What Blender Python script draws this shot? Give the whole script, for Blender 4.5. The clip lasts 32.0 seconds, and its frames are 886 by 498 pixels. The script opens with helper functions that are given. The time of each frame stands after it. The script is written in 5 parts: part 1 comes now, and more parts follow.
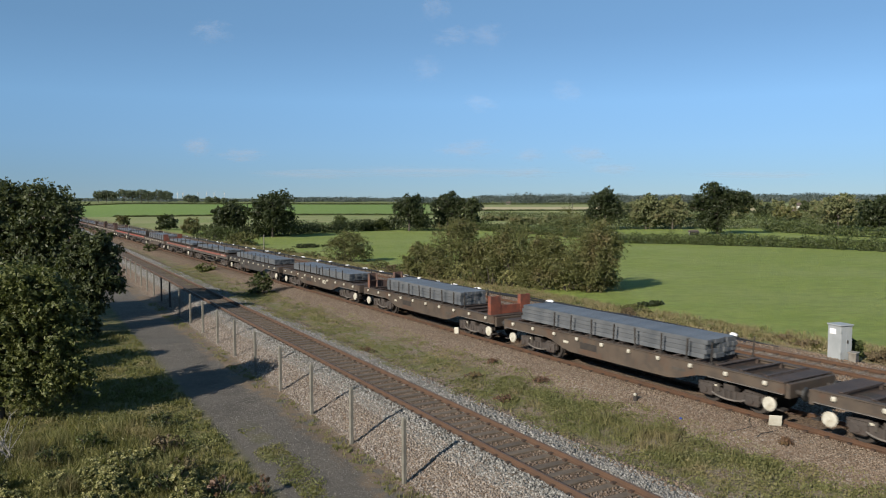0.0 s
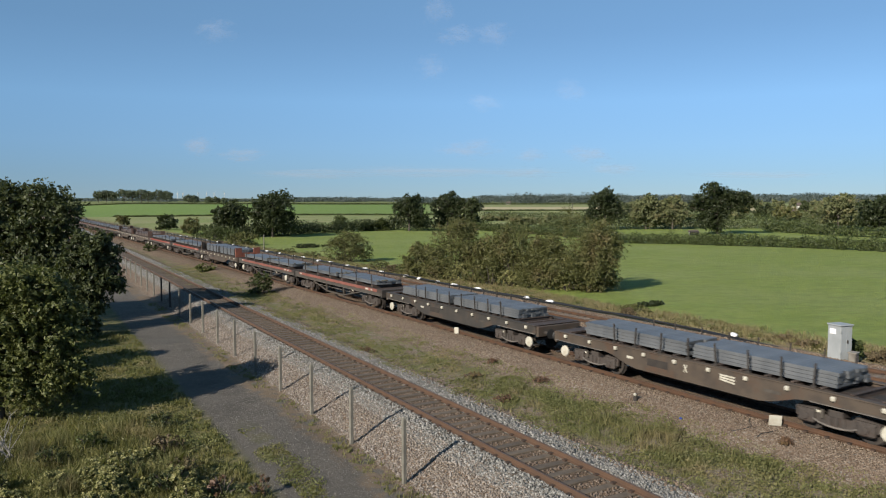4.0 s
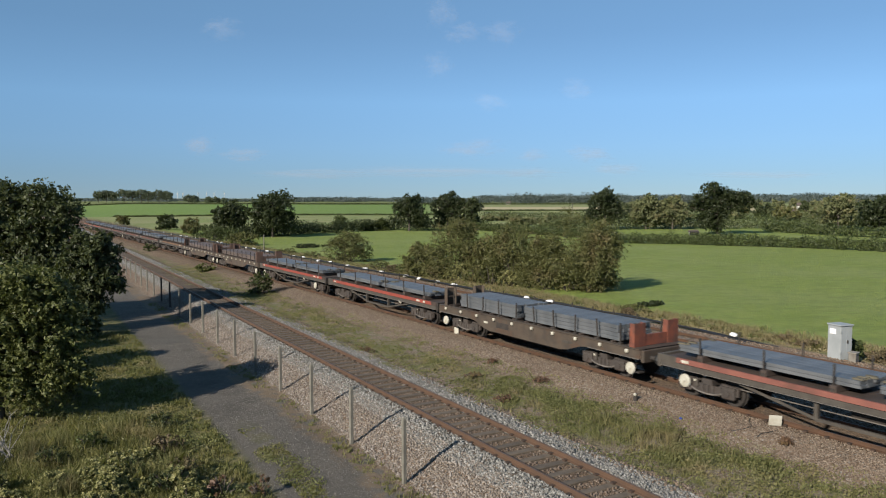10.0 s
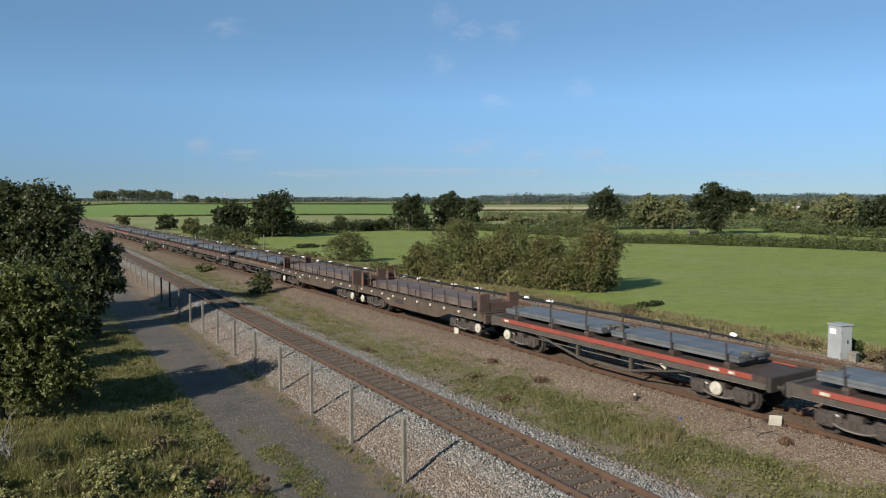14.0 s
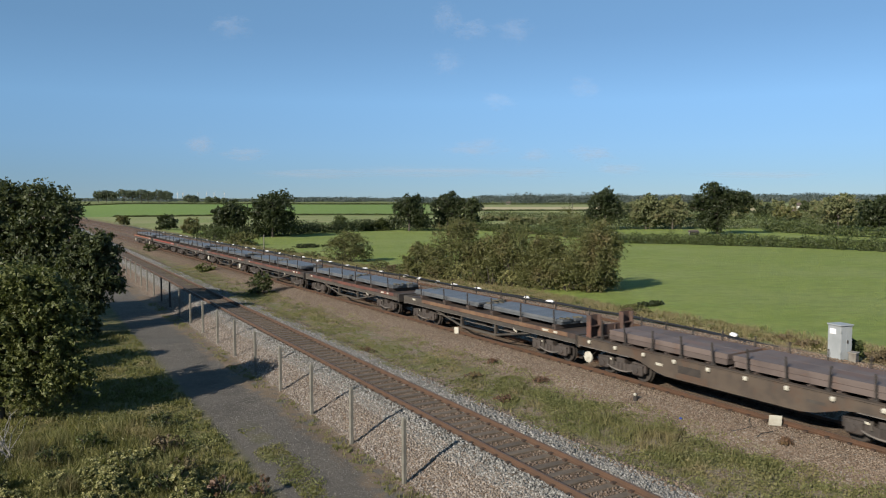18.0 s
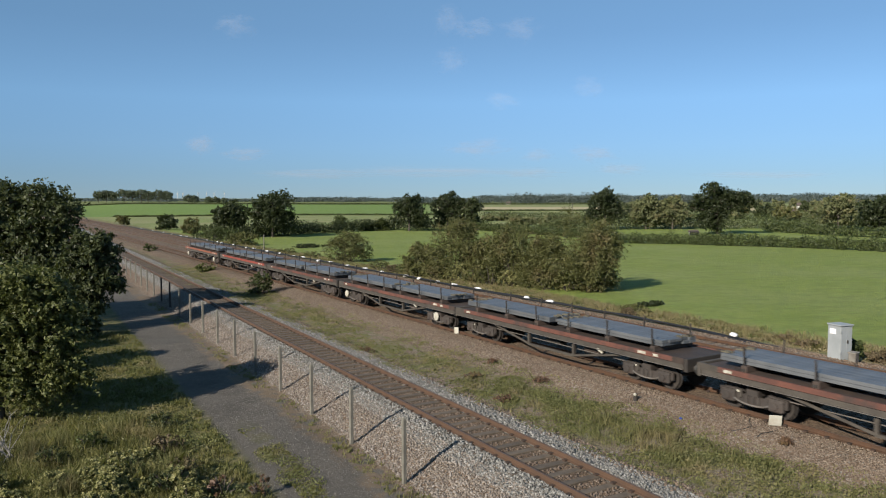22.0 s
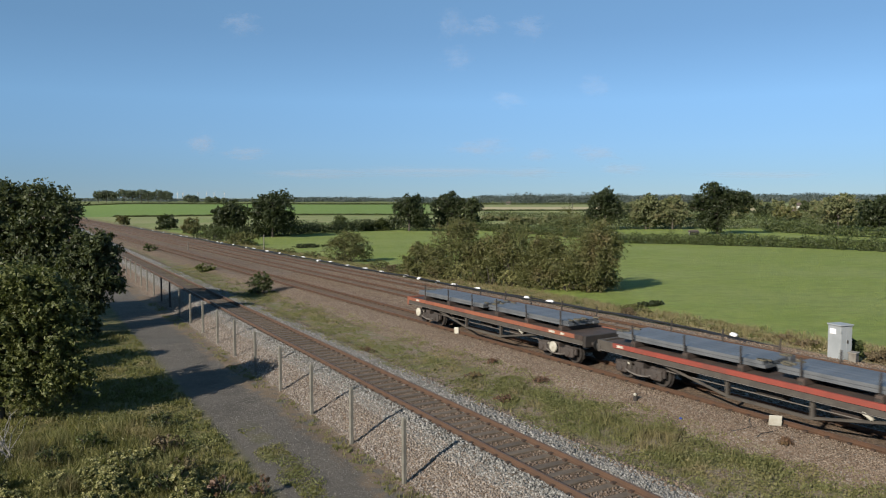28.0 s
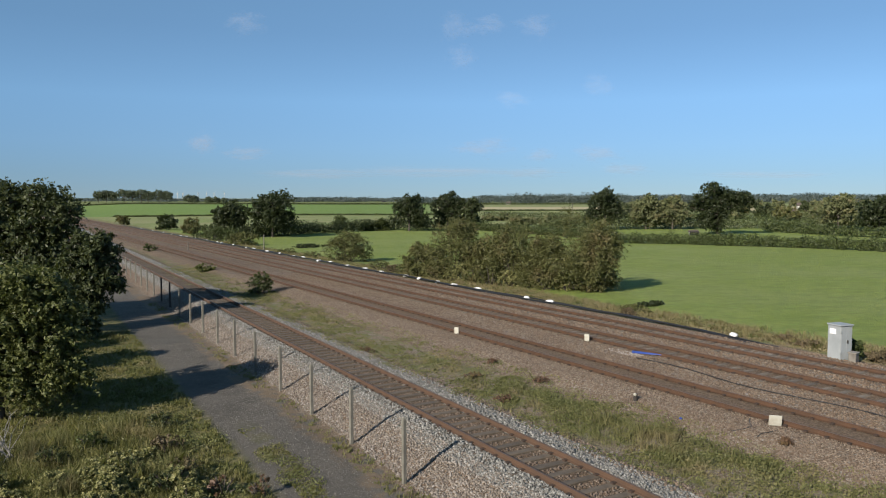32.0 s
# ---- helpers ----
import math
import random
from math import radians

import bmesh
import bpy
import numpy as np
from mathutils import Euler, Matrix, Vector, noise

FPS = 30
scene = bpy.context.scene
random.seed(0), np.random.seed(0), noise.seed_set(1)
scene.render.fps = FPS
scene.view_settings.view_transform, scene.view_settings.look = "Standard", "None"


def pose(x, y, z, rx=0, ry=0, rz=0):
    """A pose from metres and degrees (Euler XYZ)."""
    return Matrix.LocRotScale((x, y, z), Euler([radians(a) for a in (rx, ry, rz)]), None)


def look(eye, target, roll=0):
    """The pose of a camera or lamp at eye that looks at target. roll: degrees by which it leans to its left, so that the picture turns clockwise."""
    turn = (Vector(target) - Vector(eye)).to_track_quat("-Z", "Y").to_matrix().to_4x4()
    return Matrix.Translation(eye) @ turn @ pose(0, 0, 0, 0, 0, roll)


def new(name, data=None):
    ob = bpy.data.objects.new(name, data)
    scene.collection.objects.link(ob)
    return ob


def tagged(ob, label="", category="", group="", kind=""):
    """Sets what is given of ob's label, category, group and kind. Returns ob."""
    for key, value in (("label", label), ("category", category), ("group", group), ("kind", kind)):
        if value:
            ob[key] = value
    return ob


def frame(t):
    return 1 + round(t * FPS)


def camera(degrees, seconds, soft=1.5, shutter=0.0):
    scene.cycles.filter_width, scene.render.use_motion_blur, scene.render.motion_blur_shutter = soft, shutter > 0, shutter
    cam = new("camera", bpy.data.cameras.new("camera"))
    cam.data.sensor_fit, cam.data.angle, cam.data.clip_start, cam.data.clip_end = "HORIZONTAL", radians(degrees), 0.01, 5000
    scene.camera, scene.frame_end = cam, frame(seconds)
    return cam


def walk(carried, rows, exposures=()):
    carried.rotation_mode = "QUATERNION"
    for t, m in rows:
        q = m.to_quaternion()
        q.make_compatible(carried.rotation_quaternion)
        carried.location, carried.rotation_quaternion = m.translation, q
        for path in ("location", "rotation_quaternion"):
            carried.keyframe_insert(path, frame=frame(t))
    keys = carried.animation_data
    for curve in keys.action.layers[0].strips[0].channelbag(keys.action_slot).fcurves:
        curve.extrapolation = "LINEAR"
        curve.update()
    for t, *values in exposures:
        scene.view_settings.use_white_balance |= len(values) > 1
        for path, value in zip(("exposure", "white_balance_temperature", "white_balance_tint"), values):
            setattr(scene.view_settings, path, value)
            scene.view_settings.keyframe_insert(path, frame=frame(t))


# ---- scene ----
# x: across the railway, y: along it away from the bridge, z: up from the rail heads of the main line
cam = camera(62.2, 32.0, soft=1.1, shutter=0.3)
POSE = pose(0, 0, 7.2, 86.215, 0, -31.894)
walk(cam, [(0, POSE), (32, POSE)], ((0, 0.85), (32, 0.85)))

# ---------------------------------------------------------------- light
SUN_EL, SUN_AZ = radians(27.5), math.atan2(-0.947, -0.32)
world = bpy.data.worlds.new("sky")
scene.world = world
world.use_nodes = True
wn = world.node_tree.nodes
sky = wn.new("ShaderNodeTexSky")
sky.sky_type = "NISHITA"
sky.sun_disc = False
sky.sun_elevation = SUN_EL
sky.sun_rotation = SUN_AZ
sky.air_density, sky.dust_density, sky.ozone_density = 0.75, 0.0, 4.0
sky.altitude = 1500
wn["Background"].inputs["Strength"].default_value = 0.0722
tint = wn.new("ShaderNodeMix")
tint.data_type, tint.blend_type = "RGBA", "MULTIPLY"
tint.inputs[0].default_value = 1.0
tint.inputs[7].default_value = (0.95, 0.99, 1.03, 1)
world.node_tree.links.new(sky.outputs[0], tint.inputs[6])
air = wn.new("ShaderNodeMix")   # thin even haze that flattens the sky's gradient
air.data_type = "RGBA"
air.inputs[0].default_value = 0.5
air.inputs[7].default_value = (1.95, 3.95, 6.2, 1)
world.node_tree.links.new(tint.outputs[2], air.inputs[6])
# haze: dull close to the horizon, clear and bright above it, brighter away from the sun
way = wn.new("ShaderNodeTexCoord").outputs["Generated"]
rise = wn.new("ShaderNodeSeparateXYZ")
world.node_tree.links.new(way, rise.inputs[0])
haze = wn.new("ShaderNodeValToRGB")
world.node_tree.links.new(rise.outputs[2], haze.inputs[0])
haze.color_ramp.elements[0].color = (0.6, 0.585, 0.575, 1)
haze.color_ramp.elements[1].color = (0.8, 0.8, 0.8, 1)
for spot_at, tone in ((0.035, (0.69, 0.675, 0.66, 1)), (0.072, (0.81, 0.8, 0.79, 1)), (0.13, (0.94, 0.94, 0.92, 1)), (0.215, (0.83, 0.835, 0.83, 1))):
    haze.color_ramp.elements.new(spot_at).color = tone
away = wn.new("ShaderNodeVectorMath")
away.operation = "DOT_PRODUCT"
away.inputs[1].default_value = (0.947, 0.32, 0)
world.node_tree.links.new(way, away.inputs[0])
glow = wn.new("ShaderNodeMapRange")
for k, v in zip(("From Min", "From Max", "To Min", "To Max"), (0.2, 1.0, 0.88, 1.08)):
    glow.inputs[k].default_value = v
world.node_tree.links.new(away.outputs["Value"], glow.inputs["Value"])
last = air.outputs[2]
for factor in (haze.outputs[0], glow.outputs[0]):
    k = wn.new("ShaderNodeMix")
    k.data_type, k.blend_type = "RGBA", "MULTIPLY"
    k.inputs[0].default_value = 1.0
    world.node_tree.links.new(last, k.inputs[6])
    world.node_tree.links.new(factor, k.inputs[7])
    last = k.outputs[2]
world.node_tree.links.new(last, wn["Background"].inputs["Color"])
sun = new("sun", bpy.data.lights.new("sun", "SUN"))
sun.data.energy, sun.data.angle, sun.data.color = 5.0, radians(0.55), (1.0, 0.915, 0.79)
sun.matrix_world = look((0, 0, 60), (0.947 * math.cos(SUN_EL), 0.32 * math.cos(SUN_EL), 60 - math.sin(SUN_EL)))


# ---------------------------------------------------------------- materials
class Graph:
    """Short notation for shader nodes."""

    def __init__(self, name):
        self.m = bpy.data.materials.new(name)
        self.m.use_nodes = True
        self.n, self.l = self.m.node_tree.nodes, self.m.node_tree.links
        self.bsdf = self.n["Principled BSDF"]
        self.pos = self.n.new("ShaderNodeNewGeometry").outputs["Position"]
        self.obj = self.n.new("ShaderNodeTexCoord").outputs["Object"]

    def put(self, socket, v):
        if hasattr(v, "is_output"):
            self.l.new(v, socket)
        else:
            socket.default_value = (*v, 1.0) if isinstance(v, tuple) and len(v) == 3 and socket.type == "RGBA" else v

    def math(self, op, a, b=0.0, clamp=False):
        k = self.n.new("ShaderNodeMath")
        k.operation, k.use_clamp = op, clamp
        self.put(k.inputs[0], a)
        self.put(k.inputs[1], b)
        return k.outputs[0]

    def step(self, v, a, b):
        k = self.n.new("ShaderNodeMapRange")
        k.interpolation_type = "SMOOTHSTEP"
        self.put(k.inputs["Value"], v)
        k.inputs["From Min"].default_value, k.inputs["From Max"].default_value = a, b
        return k.outputs[0]

    def noise(self, scale, detail=4.0, vec=None, rough=0.55):
        k = self.n.new("ShaderNodeTexNoise")
        k.inputs["Scale"].default_value, k.inputs["Detail"].default_value = scale, detail
        k.inputs["Roughness"].default_value = rough
        self.l.new(vec or self.pos, k.inputs["Vector"])
        return k.outputs[0]

    def voronoi(self, scale, vec=None, out="Color"):
        k = self.n.new("ShaderNodeTexVoronoi")
        k.inputs["Scale"].default_value = scale
        self.l.new(vec or self.pos, k.inputs["Vector"])
        return k.outputs[out]

    def mix(self, f, a, b, mode="MIX"):
        k = self.n.new("ShaderNodeMix")
        k.data_type, k.blend_type = "RGBA", mode
        self.put(k.inputs[0], f)
        self.put(k.inputs[6], a)
        self.put(k.inputs[7], b)
        return k.outputs[2]

    def xyz(self, v):
        k = self.n.new("ShaderNodeSeparateXYZ")
        self.l.new(v, k.inputs[0])
        return k.outputs

    def scaled(self, v, s):
        k = self.n.new("ShaderNodeVectorMath")
        k.operation = "MULTIPLY"
        self.l.new(v, k.inputs[0])
        k.inputs[1].default_value = s
        return k.outputs[0]

    def bump(self, h, strength=0.4, dist=0.02):
        k = self.n.new("ShaderNodeBump")
        k.inputs["Strength"].default_value, k.inputs["Distance"].default_value = strength, dist
        self.l.new(h, k.inputs["Height"])
        self.l.new(k.outputs[0], self.bsdf.inputs["Normal"])

    def done(self, color, rough=0.8, metal=0.0, spec=None):
        self.put(self.bsdf.inputs["Base Color"], color)
        self.put(self.bsdf.inputs["Roughness"], rough)
        self.bsdf.inputs["Metallic"].default_value = metal
        if spec is not None:
            self.bsdf.inputs["Specular IOR Level"].default_value = spec
        return self.m


def surface(name, a, b, scale=6.0, rough=0.75, metal=0.0, bump=0.25, rust=None, vary=0.0, fine=60.0):
    """A worn surface: two tones, fine grain, patches of rust or dirt."""
    g = Graph(name)
    c = g.mix(g.step(g.noise(scale, 5, g.obj), 0.35, 0.68), a, b)
    grain = g.noise(fine, 3, g.obj)
    c = g.mix(0.35, c, g.mix(grain, (0.25, 0.25, 0.25), (1.0, 1.0, 1.0)), "MULTIPLY")
    if rust:
        c = g.mix(g.step(g.noise(scale * 0.45, 6, g.obj, 0.7), 0.5, 0.66), c, rust)
    if vary:
        r = g.n.new("ShaderNodeObjectInfo").outputs["Random"]
        c = g.mix(r, c, g.mix(1.0, c, (1 - vary, 1 - vary, 1 - vary), "MULTIPLY"))
    g.bump(grain, bump, 0.01)
    return g.done(c, rough, metal)


def foliage(name, dark, light, third=None, glow=0.25):
    """Leaves: a tone for every leaf, patches over the crown, light coming through."""
    g = Graph(name)
    r = g.n.new("ShaderNodeNewGeometry").outputs["Random Per Island"]
    c = g.mix(r, dark, light)
    if third:
        c = g.mix(g.step(g.noise(0.55, 3), 0.5, 0.68), c, third)
    c = g.mix(g.math("MULTIPLY", g.noise(0.9, 3), 0.5), c, dark)
    g.done(c, 0.55, spec=0.3)
    t = g.n.new("ShaderNodeBsdfTranslucent")
    g.put(t.inputs["Color"], g.mix(0.5, c, (0.16, 0.2, 0.03)))
    k = g.n.new("ShaderNodeMixShader")
    k.inputs[0].default_value = glow
    g.l.new(g.bsdf.outputs[0], k.inputs[1])
    g.l.new(t.outputs[0], k.inputs[2])
    g.l.new(k.outputs[0], g.n["Material Output"].inputs["Surface"])
    return g.m


SKEW = 0.0303   # the single line closes in on the main line by this much per metre


def ground_material():
    g = Graph("railway_land")
    x, y, _ = g.xyz(g.pos)
    wob = g.math("SUBTRACT", g.noise(0.7, 4), 0.5)
    wob2 = g.math("SUBTRACT", g.noise(2.5, 4), 0.5)
    edge = g.math("ADD", g.math("MULTIPLY", wob, 1.6), g.math("MULTIPLY", wob2, 0.9))
    xw = g.math("ADD", x, edge)
    u = g.math("SUBTRACT", x, g.math("MULTIPLY", y, SKEW))
    uw = g.math("ADD", u, edge)
    us = g.math("ADD", u, g.math("MULTIPLY", wob2, 0.5))
    d = g.math("ADD", g.math("MULTIPLY", x, 0.528), g.math("MULTIPLY", y, 0.849))
    dw = g.math("ADD", d, g.math("MULTIPLY", g.math("SUBTRACT", g.noise(0.02, 2), 0.5), 22.0))
    # pasture
    streak = g.noise(0.5, 5, g.scaled(g.pos, (0.5, 1.4, 1.0)), 0.65)
    field = g.mix(g.step(streak, 0.35, 0.7), (0.1293, 0.1679, 0.0309), (0.1714, 0.2018, 0.0494))
    field = g.mix(g.step(g.noise(0.06, 3), 0.4, 0.7), field, (0.1747, 0.2018, 0.0618))
    field = g.mix(g.math("MULTIPLY", g.step(g.noise(2.3, 4, None, 0.65), 0.42, 0.66), 0.55), field, (0.0873, 0.1218, 0.0248))
    field = g.mix(g.step(g.noise(2.0, 5, g.scaled(g.pos, (0.35, 1.0, 1.0))), 0.58, 0.72), field, (0.14, 0.2, 0.045))
    across = g.n.new("ShaderNodeCombineXYZ")
    g.l.new(g.math("MULTIPLY", g.math("SUBTRACT", g.math("MULTIPLY", x, 0.849), g.math("MULTIPLY", y, 0.528)), 0.35), across.inputs[0])
    g.l.new(g.math("MULTIPLY", d, 0.8), across.inputs[1])
    field = g.mix(g.math("MULTIPLY", g.step(g.noise(1.0, 6, across.outputs[0], 0.7), 0.45, 0.65), 0.6), field, (0.088, 0.124, 0.027))
    rough_field = g.mix(g.step(g.noise(0.05, 4), 0.4, 0.65), (0.135, 0.165, 0.055), (0.185, 0.185, 0.085))
    far_green = g.mix(g.noise(0.02, 3), (0.0928, 0.1148, 0.0326), (0.1198, 0.1298, 0.0461))
    stubble = (0.3027, 0.2632, 0.1565)
    c = g.mix(g.step(dw, 205, 215), field, rough_field)
    near_d = g.math("ADD", d, g.math("MULTIPLY", g.math("SUBTRACT", g.noise(0.05, 2), 0.5), 3.0))
    left = g.step(g.math("SUBTRACT", x, g.math("MULTIPLY", y, 0.62)), 20, -20)
    c = g.mix(g.math("MULTIPLY", g.step(near_d, 349, 353), left), c, g.mix(g.noise(0.03, 4), (0.0908, 0.1471, 0.0313), (0.1211, 0.1741, 0.0391)))
    c = g.mix(g.math("MULTIPLY", g.math("MULTIPLY", g.step(near_d, 448, 454), g.step(near_d, 615, 605)), g.math("SUBTRACT", 1.0, left)), c, stubble)
    c = g.mix(g.step(near_d, 795, 805), c, far_green)
    # rough verge beyond the tracks and between them
    verge = g.mix(g.step(g.noise(1.3, 5), 0.4, 0.62), (0.1138, 0.1208, 0.0415), (0.2157, 0.1751, 0.0888))
    verge = g.mix(g.step(g.noise(6, 4), 0.5, 0.7), verge, (0.0599, 0.0694, 0.0207))
    verge = g.mix(g.math("MULTIPLY", g.step(g.noise(0.5, 4), 0.5, 0.64), 0.7), verge, (0.1558, 0.1148, 0.0711))
    c = g.mix(g.step(xw, 40.5, 38.6), c, verge)
    # ballast: stones of many tones
    cell = g.xyz(g.scaled(g.voronoi(17.0), (1, 1, 1)))
    stone = g.mix(cell[0], (0.0719, 0.0495, 0.0332), (0.1917, 0.1389, 0.0976))
    stone = g.mix(g.step(cell[1], 0.55, 0.95), stone, (0.2517, 0.2294, 0.2013))
    dirt = g.step(g.noise(0.45, 5), 0.45, 0.7)
    stone = g.mix(g.math("MULTIPLY", dirt, 0.45), stone, (0.0839, 0.0573, 0.0385))
    grey = g.mix(cell[0], (0.0839, 0.0809, 0.0741), (0.2097, 0.204, 0.1883))
    brown = g.mix(cell[0], (0.0599, 0.041, 0.0272), (0.1438, 0.1014, 0.0681))
    stone = g.mix(g.math("MULTIPLY", g.step(y, 40, 90), 0.8), stone, brown)
    c = g.mix(g.step(xw, 35.9, 34.6), c, stone)
    # rust-brown beds of the running lines
    beds = g.math("ADD", g.math("MULTIPLY", g.step(x, 21.4, 22.0), g.step(x, 24.4, 23.6)),
                  g.math("MULTIPLY", g.step(x, 26.6, 27.2), g.step(x, 28.8, 28.2)), True)
    c = g.mix(g.math("MULTIPLY", beds, 0.85), c, brown)
    # weeds between the single line and the main line
    weeds = g.mix(g.step(g.noise(1.1, 5), 0.42, 0.6), (0.1138, 0.1148, 0.0444), (0.1498, 0.1238, 0.077))
    weeds = g.mix(g.math("MULTIPLY", g.step(g.noise(7, 4), 0.48, 0.7), 0.5), weeds, (0.0599, 0.0634, 0.0238))
    weeds = g.mix(g.math("MULTIPLY", g.step(g.noise(0.8, 5), 0.46, 0.56), 0.75), weeds, stone)
    c = g.mix(g.step(xw, 20.3, 19.0), c, weeds)
    c = g.mix(g.math("MULTIPLY", g.step(uw, 15.5, 15.0), 1.0), c, stone)
    c = g.mix(g.step(us, 15.0, 14.7), c, grey)
    c = g.mix(g.math("MULTIPLY", g.step(u, 13.35, 13.2), g.step(u, 11.8, 11.95)), c, brown)
    c = g.mix(g.step(us, 11.35, 11.05), c, grey)
    c = g.mix(g.step(uw, 11.0, 10.4), c, stone)
    # foot of the slope, track of crushed stone, grass
    dead = g.mix(g.noise(5, 4), (0.0757, 0.0542, 0.0352), (0.1589, 0.12, 0.0822))
    dead = g.mix(g.step(g.noise(1.6, 4), 0.5, 0.62), dead, (0.0832, 0.0759, 0.065))
    c = g.mix(g.step(uw, 9.5, 8.9), c, dead)
    grit = g.mix(g.xyz(g.voronoi(40.0))[0], (0.0469, 0.0418, 0.0352), (0.112, 0.1006, 0.0861))
    grit = g.mix(g.step(g.noise(0.8, 4), 0.45, 0.7), grit, (0.059, 0.0527, 0.0446))
    c = g.mix(g.step(uw, 8.5, 8.1), c, grit)
    grass = g.mix(g.step(g.noise(2.2, 5), 0.4, 0.65), (0.0659, 0.0677, 0.0201), (0.1258, 0.1086, 0.0461))
    grass = g.mix(g.step(g.noise(9, 4), 0.5, 0.7), grass, (0.0329, 0.0399, 0.0118))
    c = g.mix(g.math("MULTIPLY", g.math("MULTIPLY", g.step(us, 6.3, 6.6), g.step(us, 7.3, 7.0)), g.math("MULTIPLY", g.step(y, 27, 22), g.step(g.noise(0.9, 5), 0.4, 0.5))), c, g.mix(0.35, grass, grit))
    c = g.mix(g.step(us, 6.1, 5.6), c, grass)
    h = g.math("ADD", g.math("MULTIPLY", g.voronoi(17.0, out="Distance"), g.step(us, 8.3, 9.2)), g.math("MULTIPLY", g.noise(40, 3), 0.6))
    g.bump(h, 0.75, 0.06)
    return g.done(c, 0.9, spec=0.25)


M_GROUND = ground_material()
M_RAIL = surface("rusty_rail_steel", (0.0959, 0.0555, 0.0347), (0.0749, 0.0453, 0.0299), 1.5, 0.7, 0.2, fine=25)
M_RAIL_MAIN = surface("brown_rail_steel", (0.0988, 0.0531, 0.031), (0.0719, 0.0423, 0.0269), 1.5, 0.6, 0.3, fine=25)
M_FIX = surface("dark_rusty_fixings", (0.0479, 0.0272, 0.0179), (0.03, 0.0193, 0.0143), 3, 0.8)
M_HEAD = surface("worn_rail_head", (0.13, 0.085, 0.06), (0.095, 0.06, 0.044), 2, 0.55, 0.3)
M_SLEEPER = surface("weathered_timber_sleeper", (0.1109, 0.0863, 0.0629), (0.0779, 0.0604, 0.0443), 4, 0.85, vary=0.3)
M_CONCRETE = surface("weathered_concrete", (0.2157, 0.1993, 0.1735), (0.1438, 0.1268, 0.1077), 4, 0.85, vary=0.35)
M_SLEEPER_TAN = surface("dirty_tan_concrete", (0.1892, 0.1548, 0.1213), (0.1135, 0.089, 0.0665), 3, 0.85, vary=0.45)
M_BEAM = surface("rusty_brown_cross_beam", (0.0643, 0.0434, 0.0337), (0.0416, 0.0294, 0.0243), 3, 0.75, vary=0.35)
M_BOGIE = surface("dusty_brown_bogie_steel", (0.053, 0.0426, 0.0368), (0.0318, 0.0263, 0.0235), 5, 0.75, rust=(0.0454, 0.031, 0.0243), vary=0.3)
# pale grey steel: sunlit edges of flanges and tie bars put into colour
M_BOW = surface("sun_pale_grey_steel", (0.1135, 0.1006, 0.09), (0.0757, 0.0666, 0.0595), 4, 0.65)
M_POST = surface("grey_concrete_post", (0.1977, 0.1871, 0.1555), (0.1378, 0.1298, 0.1077), 3, 0.85, vary=0.3)
M_DARKPOST = surface("black_post", (0.0132, 0.0121, 0.0108), (0.024, 0.0212, 0.0179), 3, 0.8)
M_WAGON = surface("brown_wagon_paint", (0.0671, 0.05, 0.0359), (0.0444, 0.0338, 0.0258), 2, 0.7, rust=(0.0569, 0.0332, 0.0204), vary=0.2)
M_DARK = surface("grimy_underframe", (0.0209, 0.0168, 0.0143), (0.0359, 0.0284, 0.0227), 3, 0.75, vary=0.3)
M_BLACKSIDE = surface("grimy_black_wagon_paint", (0.0269, 0.0241, 0.0216), (0.0359, 0.0314, 0.0269), 2, 0.65, rust=(0.045, 0.0314, 0.0227))
M_GRIME = surface("grey_brown_grimy_steel", (0.0599, 0.0513, 0.0419), (0.0419, 0.035, 0.0288), 3, 0.75, vary=0.2)
M_DECK = surface("dirty_steel_deck", (0.03, 0.0205, 0.0167), (0.051, 0.0332, 0.0251), 2, 0.75, vary=0.3)
M_RUSTRED = surface("faded_red_oxide", (0.1797, 0.0513, 0.0269), (0.1138, 0.0362, 0.0227), 3, 0.7, rust=(0.0659, 0.0302, 0.0209), vary=0.25)
M_RUSTBROWN = surface("rusted_brown_steel", (0.0946, 0.0542, 0.0399), (0.0643, 0.0402, 0.0321), 3, 0.75, rust=(0.1211, 0.0542, 0.0352), vary=0.25)
M_STEEL = surface("mill_grey_steel", (0.138, 0.146, 0.156), (0.088, 0.096, 0.106), 1.2, 0.5, 0.25, bump=0.1, vary=0.2, fine=20)
M_SLAB = surface("rusting_slab", (0.1249, 0.0968, 0.0861), (0.087, 0.0658, 0.0587), 1.5, 0.7, 0.1, rust=(0.1135, 0.0697, 0.0509), vary=0.3, fine=20)
M_WHITE = surface("grubby_white_paint", (0.4631, 0.4474, 0.3858), (0.3538, 0.329, 0.2661), 4, 0.6, vary=0.15)
M_BAG = surface("white_woven_bag", (0.8, 0.8, 0.8), (0.66, 0.66, 0.66), 5, 0.7)
M_PIPE = surface("black_plastic_pipe", (0.0072, 0.0073, 0.0084), (0.0132, 0.0133, 0.0143), 3, 0.5)
M_BLUE = surface("blue_plastic_pipe", (0.018, 0.0483, 0.2393), (0.03, 0.0725, 0.2991), 3, 0.45)
M_CABINET = surface("grey_painted_cabinet", (0.2702, 0.2894, 0.2994), (0.2316, 0.25, 0.2594), 2, 0.5, bump=0.08)
M_BARK = surface("grey_brown_bark", (0.0719, 0.0604, 0.0479), (0.0419, 0.035, 0.0269), 5, 0.9, bump=0.6, fine=30)
